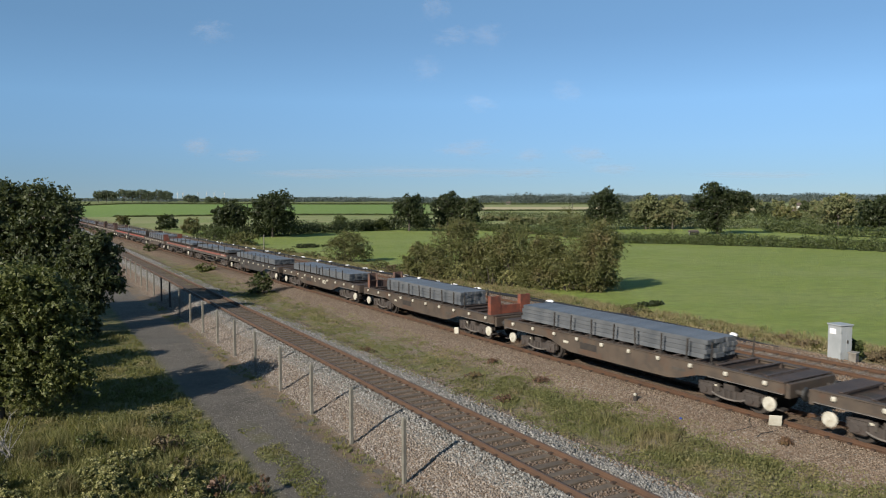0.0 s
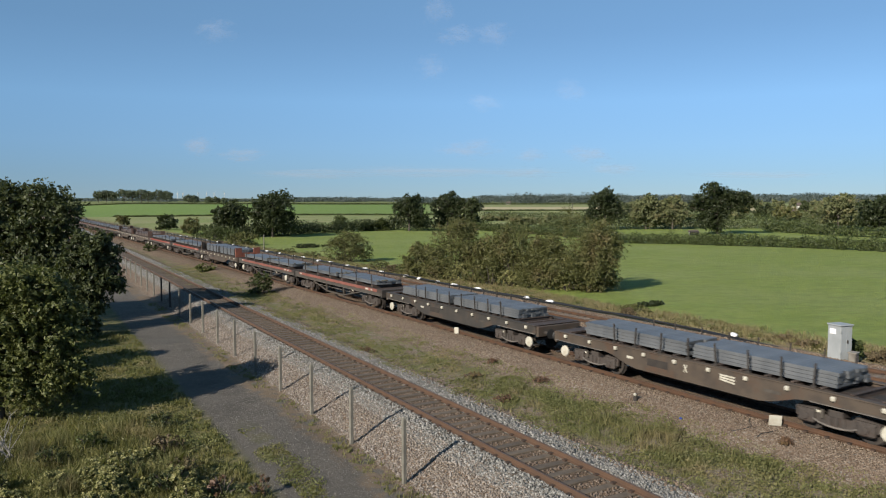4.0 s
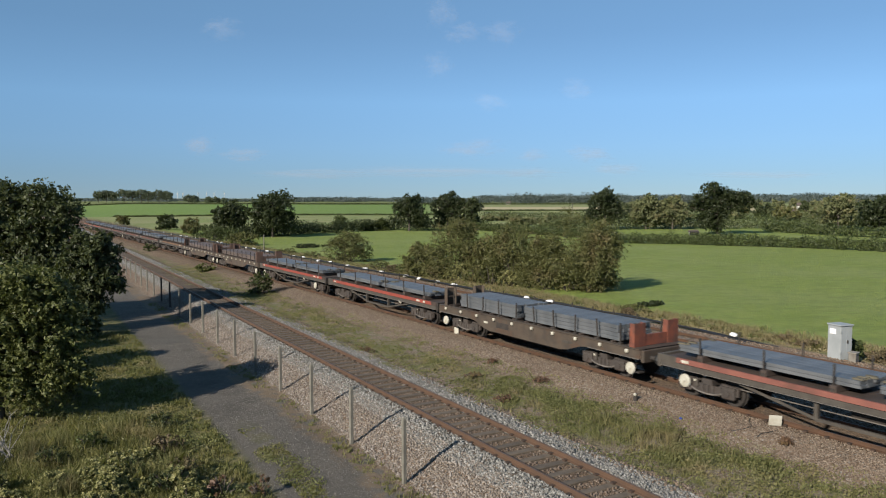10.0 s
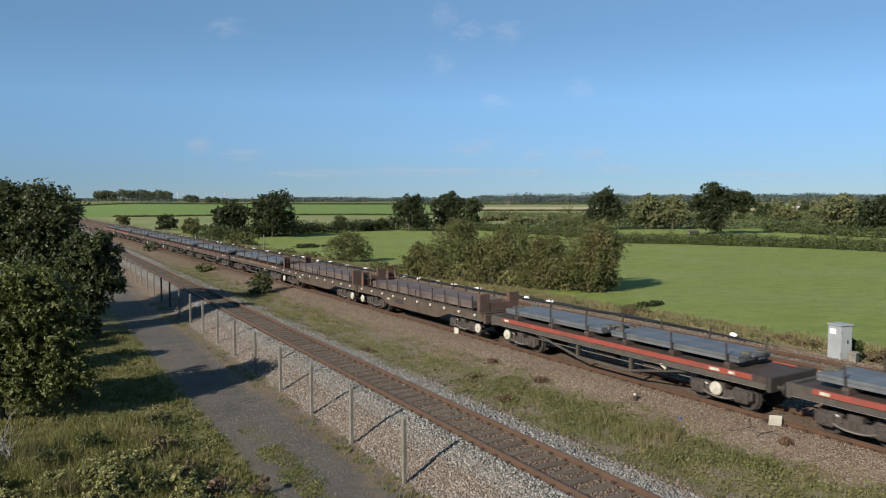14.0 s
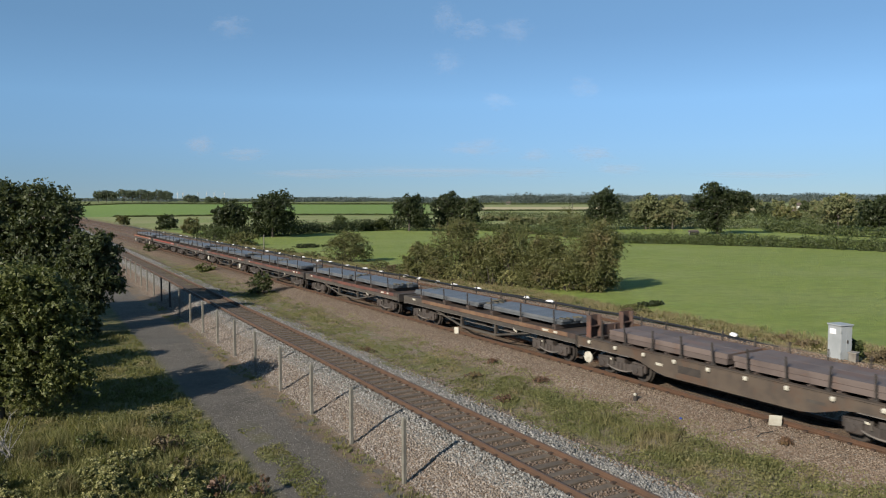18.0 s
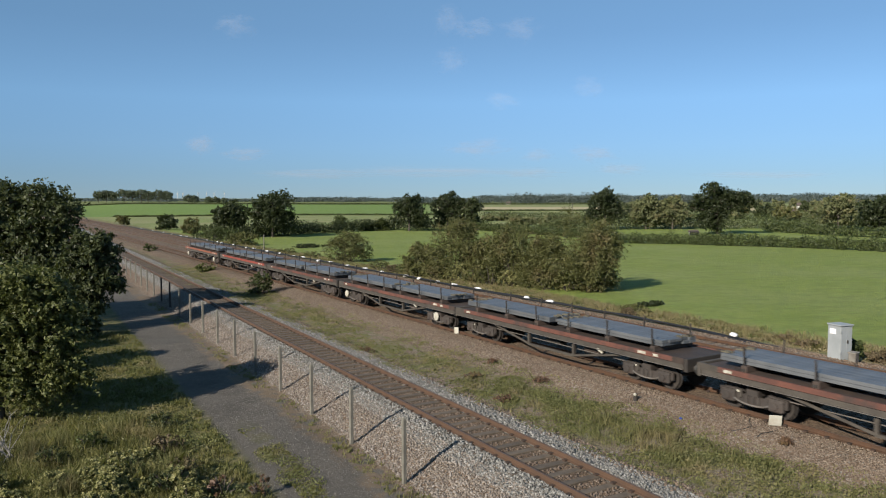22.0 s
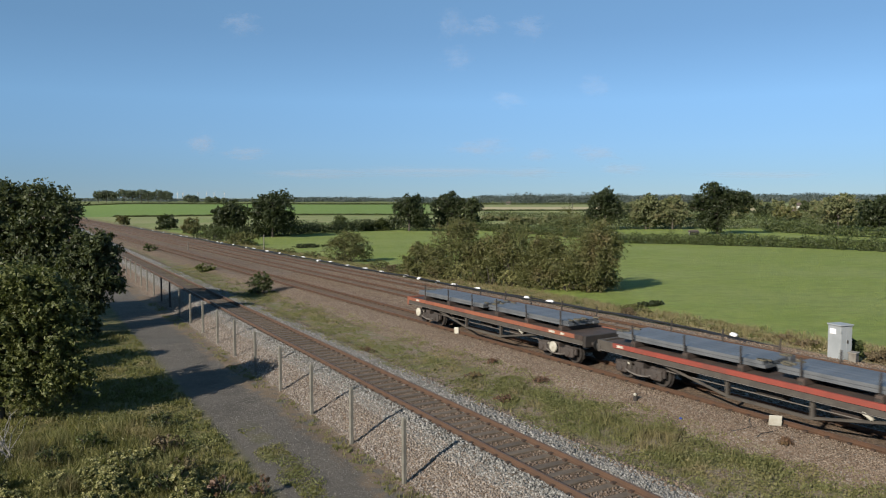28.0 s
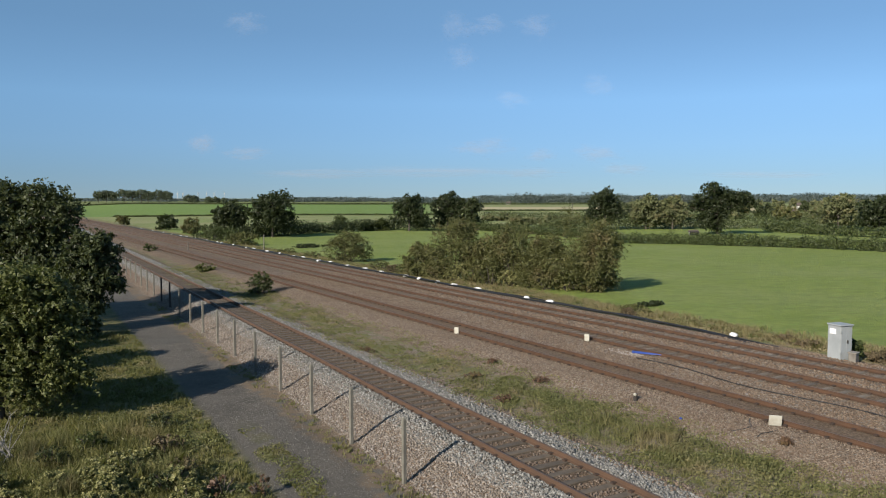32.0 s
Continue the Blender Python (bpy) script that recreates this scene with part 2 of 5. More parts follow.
M_WOOD = surface("weathered_pole_timber", (0.1318, 0.1148, 0.0897), (0.0899, 0.0785, 0.0598), 5, 0.85)
M_PACK = surface("dull_packing_timber", (0.1144, 0.099, 0.0637), (0.0748, 0.0675, 0.0473), 4, 0.85, vary=0.4)
M_BLACK = surface("black_rubber", (0.009, 0.0091, 0.009), (0.015, 0.0151, 0.0149), 4, 0.7)
SOLE = {
    "faded": surface("faded_red_sole_bar_paint", (0.1966, 0.0701, 0.0512), (0.1474, 0.0519, 0.0398), 1.5, 0.7, rust=(0.0982, 0.039, 0.0284), vary=0.15),
    "orange": surface("orange_sole_bar_paint", (0.2112, 0.0727, 0.0375), (0.172, 0.0597, 0.0341), 1.5, 0.65, rust=(0.1179, 0.0415, 0.0284), vary=0.15),
    "red": surface("red_sole_bar_paint", (0.2358, 0.0441, 0.0284), (0.1867, 0.039, 0.0256), 1.5, 0.65, rust=(0.1278, 0.0364, 0.0256), vary=0.15),
    "tan": surface("tan_sole_bar_rust", (0.1474, 0.0882, 0.0484), (0.0982, 0.0519, 0.0313), 1.5, 0.75, rust=(0.059, 0.0311, 0.0227), vary=0.15),
    "rust": surface("rust_red_sole_bar", (0.1278, 0.0468, 0.0313), (0.0786, 0.0322, 0.0238), 1.5, 0.75, rust=(0.0442, 0.026, 0.0216), vary=0.15),
}
M_OAK = foliage("oak_leaves", (0.0133, 0.0198, 0.0076), (0.0376, 0.0495, 0.0176))
M_OAK2 = foliage("maple_leaves", (0.0158, 0.0233, 0.009), (0.0774, 0.0921, 0.036), None, 0.2)
M_THORN = foliage("hawthorn_leaves", (0.0453, 0.0513, 0.0158), (0.1385, 0.1365, 0.0496), (0.1279, 0.1031, 0.0462))
M_HEDGE = foliage("hedge_leaves", (0.0273, 0.0387, 0.0126), (0.0757, 0.0914, 0.0289))
M_BRIGHT = foliage("elder_leaves", (0.0352, 0.0450, 0.0126), (0.1385, 0.1502, 0.0489))
M_BRAMBLE = foliage("bramble_leaves", (0.07, 0.075, 0.022), (0.32, 0.3, 0.13), None, 0.25)
M_GRASS = foliage("weed_blades", (0.103, 0.1053, 0.0389), (0.2422, 0.2229, 0.1002), (0.2543, 0.2043, 0.1127), 0.4)
M_STRAW = foliage("straw_blades", (0.1514, 0.1238, 0.0626), (0.3027, 0.2601, 0.1502), (0.218, 0.1858, 0.0814), 0.4)
M_LAWN = foliage("grass_blades", (0.0757, 0.0774, 0.0226), (0.1877, 0.1733, 0.0626), (0.1816, 0.1548, 0.0752), 0.35)
M_DRY = foliage("rust_brown_weeds", (0.0605, 0.0434, 0.025), (0.1514, 0.1176, 0.0689), (0.0908, 0.0929, 0.0344), 0.2)
M_BRIGHTWEED = foliage("weed_leaves", (0.0757, 0.0836, 0.0282), (0.1998, 0.1982, 0.0845), (0.2058, 0.1733, 0.0939), 0.35)
M_RED = foliage("dark_red_weeds", (0.0688, 0.0378, 0.0248), (0.1445, 0.0826, 0.055), (0.1376, 0.1101, 0.0413), 0.2)
# far foliage: aerial haze is put into these paler, bluer leaf colours
M_WOODS = foliage("hazed_wood_leaves", (0.042, 0.056, 0.053), (0.058, 0.075, 0.068), None, 0.1)
M_SKYLINE = foliage("hazed_skyline_leaves", (0.0516, 0.0688, 0.043), (0.1118, 0.1333, 0.0774), None, 0.2)
M_FARTREE = foliage("hazed_far_leaves", (0.0731, 0.086, 0.0413), (0.1806, 0.1892, 0.086), (0.1806, 0.1548, 0.0774), 0.3)


# ---------------------------------------------------------------- mesh helpers
CACHE = {}


def link(name, me, parent=None, label="", loc=(0, 0, 0), rot=(0, 0, 0)):
    ob = new(name, me)
    if parent:
        ob.parent = parent
    ob.location, ob.rotation_euler = loc, rot
    if label:
        ob["label"] = label
    return ob


def part(name, bm, material, parent=None, label="", loc=(0, 0, 0), key=None, rot=(0, 0, 0), smooth=False):
    """One mesh object; with a key the mesh is shared with later parts of that key (bm is then a function)."""
    k = (key, material.name) if key else None
    if k in CACHE:
        me = CACHE[k]
    else:
        b = bm() if callable(bm) else bm
        me = bpy.data.meshes.new(name)
        bmesh.ops.recalc_face_normals(b, faces=b.faces)
        b.to_mesh(me)
        b.free()
        me.materials.append(material)
        if smooth:
            me.shade_smooth()
        if k:
            CACHE[k] = me
    return link(name, me, parent, label, loc, rot)


def box(x0, x1, y0, y1, z0, z1, bm=None, bevel=0.0):
    b = bm or bmesh.new()
    m = Matrix.Translation(((x0 + x1) / 2, (y0 + y1) / 2, (z0 + z1) / 2)) @ Matrix.Diagonal((x1 - x0, y1 - y0, z1 - z0, 1))
    r = bmesh.ops.create_cube(b, size=1, matrix=m)
    if bevel:
        es = list({e for v in r["verts"] for e in v.link_edges})
        bmesh.ops.bevel(b, geom=es, offset=bevel, segments=1, affect="EDGES")
    return b


def rod(p, q, r0, r1=None, n=8, bm=None):
    b = bm or bmesh.new()
    p, q = Vector(p), Vector(q)
    m = Matrix.Translation((p + q) / 2) @ (q - p).to_track_quat("Z", "Y").to_matrix().to_4x4()
    bmesh.ops.create_cone(b, cap_ends=True, segments=n, radius1=r0, radius2=r0 if r1 is None else r1, depth=(q - p).length, matrix=m)
    return b


def tube_mesh(pts, r):
    """A bent round bar through the points."""
    b = bmesh.new()
    rings = []
    for i, p in enumerate(pts):
        d = (Vector(pts[min(i + 1, len(pts) - 1)]) - Vector(pts[max(i - 1, 0)])).normalized()
        side = d.cross(Vector((0, 0, 1))).normalized()
        top = side.cross(d)
        rings.append([b.verts.new(Vector(p) + side * r * math.cos(k * 0.785) + top * r * math.sin(k * 0.785)) for k in range(8)])
    for u, v in zip(rings, rings[1:]):
        for k in range(8):
            b.faces.new((u[k], u[(k + 1) % 8], v[(k + 1) % 8], v[k]))
    b.faces.new(rings[0])
    b.faces.new(rings[-1][::-1])
    return b


def plate(outline, x0, x1, bm=None):
    """A polygon in (y, z) with a thickness in x."""
    b = bm or bmesh.new()
    vs = [[b.verts.new((x, *p)) for p in outline] for x in (x0, x1)]
    b.faces.new(vs[0])
    b.faces.new(vs[1][::-1])
    n = len(outline)
    for i in range(n):
        j = (i + 1) % n
        b.faces.new((vs[0][i], vs[1][i], vs[1][j], vs[0][j]))
    return b


def raw(name, verts, faces, material, parent=None, smooth=False):
    me = bpy.data.meshes.new(name)
    me.from_pydata(verts, [], faces)
    me.materials.append(material)
    if smooth:
        me.shade_smooth()
    return link(name, me, parent)


# ---------------------------------------------------------------- the land
def ease(v, a, b):
    t = min(1.0, max(0.0, (v - a) / (b - a)))
    return t * t * (3 - 2 * t)


def level(x, y):
    """Height of the ground."""
    u = x - SKEW * min(max(y, -60), 300)
    z = -0.75 + 0.48 * ease(u, 9.0, 11.2)
    z += -0.2 * ease(u, 14.3, 15.6)
    z += 0.28 * ease(x, 19.3, 21.2)
    z += -0.3 * ease(x, 33.2, 35.6)
    z += -0.25 * ease(x, 36.5, 40.0)
    z += 0.075 * (ease(u, 11.0, 11.35) * ease(-u, -11.85, -11.6) + ease(u, 13.4, 13.6) * ease(-u, -14.4, -13.95))
    z += 0.045 * ease(u, 11.1, 11.7) * ease(-u, -14.2, -13.6)
    d = math.hypot(x, y)
    far = max(0.0, d - 200.0)
    side = ease(x, 45, 140) if x > 20 else ease(-x, 10, 90)
    z += side * (0.0058 * min(far, 2600.0))
    if d < 260:
        z += (0.05 if not (11 < u < 14.3 or 21 < x < 33) else 0.015) * noise.noise((x * 0.35, y * 0.35, 0)) + (0.1 * noise.noise((x * 0.11, y * 0.11, 3)) if u < 8.5 or x > 38 else 0)
    return z


def span(pieces):
    out = []
    for a, b, s in pieces:
        n = max(1, round((b - a) / s))
        out += [a + (b - a) * i / n for i in range(n)]
    return out + [pieces[-1][1]]


def ground():
    xs = span([(-4200, -1000, 800), (-1000, -200, 200), (-200, -30, 17), (-30, 0, 1.5), (0, 37, 0.4), (37, 60, 1.2), (60, 260, 10), (260, 1000, 60), (1000, 4200, 320)])
    ys = span([(-1500, -100, 200), (-100, 0, 10), (0, 70, 0.7), (70, 160, 2.5), (160, 420, 10), (420, 1200, 60), (1200, 4400, 320)])
    nx = len(xs)
    verts = [(x, y, level(x, y)) for y in ys for x in xs]
    faces = [(j * nx + i, j * nx + i + 1, (j + 1) * nx + i + 1, (j + 1) * nx + i) for j in range(len(ys) - 1) for i in range(nx - 1)]
    ob = raw("ground", verts, faces, M_GROUND, smooth=True)
    tagged(ob, "flat farmland with ballast beds, gravel path and grass verges", "ground", kind="structure")


ground()

RAIL_FORM = [(-0.07, -0.16), (0.07, -0.16), (0.07, -0.145), (0.012, -0.125), (0.012, -0.04), (0.035, -0.03), (0.035, 0.0), (-0.035, 0.0), (-0.035, -0.03), (-0.012, -0.04), (-0.012, -0.125), (-0.07, -0.145)]


def rail_mesh(length):
    b = bmesh.new()
    ring = [[b.verts.new((x, y, z)) for x, z in RAIL_FORM] for y in (0, length)]
    n = len(RAIL_FORM)
    for i in range(n):
        b.faces.new((ring[0][i], ring[0][(i + 1) % n], ring[1][(i + 1) % n], ring[1][i]))
    b.faces.new(ring[0])
    b.faces.new(ring[1][::-1])
    return b


def sleeper_mesh(w, h):
    b = box(-1.25, 1.25, -w / 2, w / 2, -h, 0, bevel=0.015)
    return b


def railway_track(x, skew, label, rail_mat, sleeper_mat, sink, pitch, y0, y1, near, w=0.25):
    """Two rails on sleepers; sleepers within reach are single parts, the far ones one mesh."""
    t = new("railway_track")
    t.location, t.rotation_euler = (x, 0, 0), (0, 0, -math.atan(skew))
    tagged(t, label, "railway track", "railway tracks", "structure")
    for side in (-0.7525, 0.7525):
        part("rail", lambda: rail_mesh(y1 - y0), rail_mat, t, loc=(side, y0, 0), key=("rail", y1 - y0))
        part("rail_head", lambda: box(-0.026, 0.026, y0, y1, -0.001, 0.002), M_HEAD, t, loc=(side, 0, 0), key=("head", y0, y1))
    rnd = random.Random(int(x * 10))
    far = bmesh.new()
    y = y0
    while y < y1:
        turn = rnd.uniform(-0.012, 0.012)
        z = -0.165 - sink + rnd.uniform(-0.012, 0.012)
        if near[0] <= y <= near[1]:
            part("sleeper", lambda: sleeper_mesh(w, 0.16), sleeper_mat, t, loc=(rnd.uniform(-0.04, 0.04), y, z), key=("sleeper", w), rot=(0, 0, turn))
        else:
            box(-1.25, 1.25, y - w / 2, y + w / 2, z - 0.16, z, far)
        y += pitch
    tagged(part("sleeper_run", far, sleeper_mat, t), kind="stuff")
    clips = bmesh.new()
    y = y0
    while y < 120:
        for side in (-0.7525, 0.7525):
            box(side - 0.15, side + 0.15, y - 0.06, y + 0.06, -0.166, -0.12, clips)
        y += pitch
    tagged(part("rail_fixings", clips, M_FIX, t), kind="stuff")
    return t


railway_track(12.57, SKEW, "rusty single line on weathered sleepers in grey ballast", M_RAIL, M_SLEEPER, 0.0, 0.65, -30, 330, (8, 150))
railway_track(22.8, 0, "brown main line half buried in dirty ballast", M_RAIL_MAIN, M_SLEEPER, 0.075, 0.7, -30, 420, (6, 90))
railway_track(27.7, 0, "main line on dirty tan concrete sleepers", M_RAIL_MAIN, M_SLEEPER_TAN, 0.012, 0.7, -30, 420, (8, 90))
railway_track(31.35, 0, "outer line on dirty tan concrete sleepers", M_RAIL_MAIN, M_SLEEPER_TAN, 0.005, 0.7, -30, 420, (8, 90))


# ---------------------------------------------------------------- plants
def leaf_cloud(name, lobes, count, size, material, parent=None, seed=1, inner=0.55, stretch=1.35, droop=0.0, twig=0.0):
    """Many small folded leaves through the outer part of overlapping lobes (x, y, z, rx, ry, rz); with twig they sit in rows on arching twigs of that length."""
    rng = np.random.default_rng(seed)
    lob = np.array(lobes, dtype=float)
    vol = (lob[:, 3] * lob[:, 4] * lob[:, 5]) ** 0.67
    per = 11 if twig else 1
    pick = rng.choice(len(lob), count // per, p=vol / vol.sum())
    v = rng.normal(size=(count // per, 3))
    v /= np.linalg.norm(v, axis=1)[:, None]
    count = count // per * per
    r = inner + (1 - inner) * rng.random(len(pick)) ** 0.6
    # ragged outline: lobes swell and shrink with direction
    r *= 1 + 0.16 * np.sin(v[:, 0] * 7 + pick * 1.7) * np.sin(v[:, 1] * 6 + pick * 2.3) + 0.12 * np.sin(v[:, 2] * 9 + pick)
    c = lob[pick, :3] + v * lob[pick, 3:] * (r * (0.86 if twig else 1.0))[:, None]
    if twig:
        d = v * 0.7 + rng.normal(size=v.shape) * 0.42 + np.array([0, 0, 0.3])
        d /= np.linalg.norm(d, axis=1)[:, None]
        L = twig * (0.35 + rng.random(len(pick)) ** 2 * 1.1)
        k = np.tile(np.linspace(0, 1, per), len(pick))[:, None]
        d, L, v, c = (np.repeat(q, per, axis=0) for q in (d, L[:, None], v, c))
        c = c + d * L * k - np.array([0, 0, 0.4]) * L * k * k + rng.normal(size=c.shape) * size * (0.9 - 0.5 * k)
    n = v * 0.7 + rng.normal(size=(count, 3)) * 0.6 + np.array([0, 0, 0.25])
    n /= np.linalg.norm(n, axis=1)[:, None]
    a = np.cross(n, rng.normal(size=(count, 3)))
    a /= np.linalg.norm(a, axis=1)[:, None]
    b = np.cross(n, a)
    s = size * (0.6 + 0.8 * rng.random(count))[:, None]
    tip = c + a * s * stretch - np.array([0, 0, 1]) * droop * s
    verts = np.stack([c - a * s * stretch, c + b * s * 0.62 + n * s * 0.18, tip, c - b * s * 0.62 + n * s * 0.18], axis=1).reshape(-1, 3)
    me = bpy.data.meshes.new(name)
    me.vertices.add(count * 4)
    me.vertices.foreach_set("co", verts.ravel())
    me.loops.add(count * 4)
    me.loops.foreach_set("vertex_index", np.arange(count * 4, dtype=np.int32))
    me.polygons.add(count)
    me.polygons.foreach_set("loop_start", np.arange(0, count * 4, 4, dtype=np.int32))
    me.update(calc_edges=True)
    me.materials.append(material)
    return link(name, me, parent)


def trunk_mesh(height, radius, lobes, rnd):
    b = bmesh.new()
    fork = Vector((0, 0, height * 0.4))
    rod((0, 0, -0.3), fork, radius, radius * 0.7, 9, b)
    for x, y, z, rx, ry, rz in lobes:
        mid = Vector((x * 0.45, y * 0.45, (height * 0.4 + z) / 2 + 0.1)) + Vector((rnd.uniform(-0.2, 0.2), rnd.uniform(-0.2, 0.2), 0))
        rod(fork, mid, radius * 0.55, radius * 0.36, 6, b)
        rod(mid, (x, y, z + rz * 0.35), radius * 0.36, radius * 0.1, 6, b)
        rod((x, y, z), (x + rx * 0.7, y, z + rz * 0.2), radius * 0.18, radius * 0.05, 5, b)
        rod((x, y, z), (x - rx * 0.5, y + ry * 0.5, z + rz * 0.3), radius * 0.18, radius * 0.05, 5, b)
    return b


def tree(x, y, height, width, material, label, leaves=5000, size=0.22, seed=1, low=0.2, lobes=9, group="", name="tree", category="tree", z=None, shape=None):
    rnd = random.Random(seed)
    t = new(name)
    t.location = (x, y, level(x, y) if z is None else z)
    tagged(t, label, category, group)
    ls = []
    for i in range(lobes):
        a = i * 2.4 + rnd.uniform(-0.4, 0.4)
        f = (i + 0.5) / lobes
        zc = height * (low + 0.16 + (0.82 - low - 0.06) * f)
        spread = width * 0.5 * (0.62 - 0.45 * max(0.0, f - 0.45)) * rnd.uniform(0.7, 1.05)
        rr = width * 0.5 * rnd.uniform(0.42, 0.6) * (1.0 if f < 0.7 else 0.85)
        ls.append((spread * math.cos(a), spread * math.sin(a), zc, rr, rr, rr * rnd.uniform(0.6, 0.85)))
    top = max(l[2] + l[5] for l in ls)
    ls = [(a, b, c * height / top, d, e, f * height / top) for a, b, c, d, e, f in ls]
    if shape:   # own lobes: sideways, up, radius, height
        ls = [(0.849 * a + 0.528 * k, -0.528 * a + 0.849 * k, b, r, r, h) for a, b, r, h in shape for k in (-r * 0.7, r * 0.7)]
    part("trunk", trunk_mesh(height, max(0.07, height * 0.032), ls, rnd), M_BARK, t)
    tips = []
    for l in ls:
        for _ in range(5):
            a, e = rnd.uniform(0, 6.28), rnd.uniform(-0.5, 1.4)
            k = rnd.uniform(0.22, 0.42)
            tips.append((l[0] + math.cos(a) * math.cos(e) * l[3] * 0.95, l[1] + math.sin(a) * math.cos(e) * l[4] * 0.95, l[2] + math.sin(e) * l[5], l[3] * k, l[4] * k, l[5] * k))
        for _ in range(4):
            a, e = rnd.uniform(0, 6.28), rnd.uniform(-0.3, 1.5)
            k = rnd.uniform(0.08, 0.16)
            tips.append((l[0] + math.cos(a) * math.cos(e) * l[3] * 1.12, l[1] + math.sin(a) * math.cos(e) * l[4] * 1.12, l[2] + math.sin(e) * l[5] * 1.15, l[3] * k, l[4] * k, l[5] * k * 2))
    leaf_cloud("crown", [(x, y, z, a * 0.88, b * 0.88, c * 0.88) for x, y, z, a, b, c in ls] + tips, leaves, size, material, t, seed, 0.5, 1.35, 0.0, min(1.1, width * 0.1))
    return t


def bush_lobes(height, width, depth, rnd):
    """A core, middle masses and many small tips that break up the outline."""
    ls = [(0, 0, height * 0.36, width * 0.26, depth * 0.26, height * 0.34)]
    for i in range(24):
        a, f = i * 2.4 + rnd.uniform(-0.4, 0.4), rnd.uniform(0.08, 0.86)
        reach = math.sqrt(max(0.05, 1 - ((f - 0.25) / 0.72) ** 2)) if f > 0.25 else 0.95
        q = reach * rnd.uniform(0.26, 0.4)
        k = rnd.uniform(0.1, 0.19)
        ls.append((math.cos(a) * width * q, math.sin(a) * depth * q, height * f, width * k, depth * k, height * k * rnd.uniform(0.7, 1.05)))
    for i in range(26):
        a, e = rnd.uniform(0, 6.28), rnd.uniform(0.0, 1.4)
        r = rnd.uniform(0.42, 0.54)
        k = rnd.uniform(0.03, 0.07)
        ls.append((math.cos(a) * math.cos(e) * width * r, math.sin(a) * math.cos(e) * depth * r, height * (0.28 + 0.66 * math.sin(e) * rnd.uniform(0.9, 1.15)), width * k, depth * k, height * k * rnd.uniform(1.0, 2.4)))
    return ls


def bush(x, y, height, width, depth, material, label, leaves=3000, size=0.12, seed=1, group="", name="bush", category="bush"):
    rnd = random.Random(seed)
    t = new(name)
    t.location = (x, y, level(x, y))
    tagged(t, label, category, group)
    ls = bush_lobes(height, width, depth, rnd)
    b = bmesh.new()
    for l in ls[1:25:2]:
        rod((l[0] * 0.15, l[1] * 0.15, -0.1), (l[0], l[1], l[2]), 0.02 + height * 0.008, 0.012, 5, b)
        rod((l[0] * 0.6, l[1] * 0.6, l[2] * 0.6), (l[0] * 1.3, l[1] * 1.2, l[2] + l[5] * 0.5), 0.02, 0.008, 5, b)
    w = part("branchwork", b, M_BARK, t)
    if height < 1.5:
        w["kind"] = "stuff"
    leaf_cloud("foliage", ls, leaves, size, material, t, seed, inner=0.55, twig=min(0.75, height * 0.14))
    return t


# oaks and field trees
OAK = ((-4.4, 7.6, 1.9, 1.4), (-1.6, 10.2, 2.2, 1.4), (1.8, 9.2, 2.1, 1.4), (4.2, 8.6, 1.6, 1.1), (6.4, 7.6, 2.0, 1.9), (3.6, 6.9, 1.7, 1.3), (-2.2, 6.2, 2.1, 1.7), (-2.9, 2.9, 1.9, 1.9), (-0.2, 2.3, 1.7, 1.7), (1.2, 5.2, 1.6, 1.5), (-5.6, 6.0, 1.2, 1.0), (0.2, 7.9, 1.8, 1.4))
tree(53.0, 155.5, 9.8, 11.4, M_OAK, "dark spreading oak at the field hedge", 15300, 0.17, 3, 0.1)
tree(44.5, 158.5, 7.4, 8.6, M_OAK, "dense dark oak beside a larger one", 11900, 0.17, 4, 0.05)
tree(93.0, 166.0, 9.2, 9.6, M_OAK, "rounded dark field oak", 11900, 0.18, 5, 0.08)
tree(107.0, 169.5, 10.0, 9.5, M_OAK, "rounded dark field oak", 11900, 0.18, 6, 0.08)
tree(112.5, 166.0, 8.6, 6.5, M_OAK2, "lighter hedgerow tree beside an oak", 7650, 0.17, 7, 0.05)
tree(144.0, 147.5, 11.0, 10.0, M_OAK, "tall dark hedgerow oak", 11900, 0.2, 8, 0.06)
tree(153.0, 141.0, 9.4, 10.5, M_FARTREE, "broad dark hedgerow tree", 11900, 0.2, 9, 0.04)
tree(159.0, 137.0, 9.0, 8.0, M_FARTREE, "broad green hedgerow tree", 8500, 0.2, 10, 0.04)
tree(146.0, 112.5, 12.0, 14.0, M_OAK, "large open-crowned oak standing alone", 22000, 0.17, 11, 0.08, 12, shape=OAK)
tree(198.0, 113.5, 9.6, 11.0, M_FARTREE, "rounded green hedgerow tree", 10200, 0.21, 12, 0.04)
tree(190.0, 98.5, 8.6, 11.0, M_OAK, "dark broad tree in the hedgerow", 10200, 0.21, 13, 0.04)
bush(41.5, 208.0, 4.0, 6.0, 6.0, M_OAK, "dark rounded bush on the lineside", 2500, 0.2, 21)
bush(41.5, 180.0, 3.7, 5.0, 5.0, M_THORN, "green-brown bush on the lineside", 2200, 0.18, 22)
bush(36.5, 250.0, 3.0, 5.0, 5.0, M_THORN, "green-brown bush on the lineside", 1500, 0.2, 23)
bush(81.9, 184.5, 3.8, 4.6, 4.6, M_HEDGE, "round green bush in the hedge", 1800, 0.2, 24)
bush(87.0, 173.0, 3.0, 9.0, 4.0, M_HEDGE, "low round hedge bush", 2500, 0.2, 25)
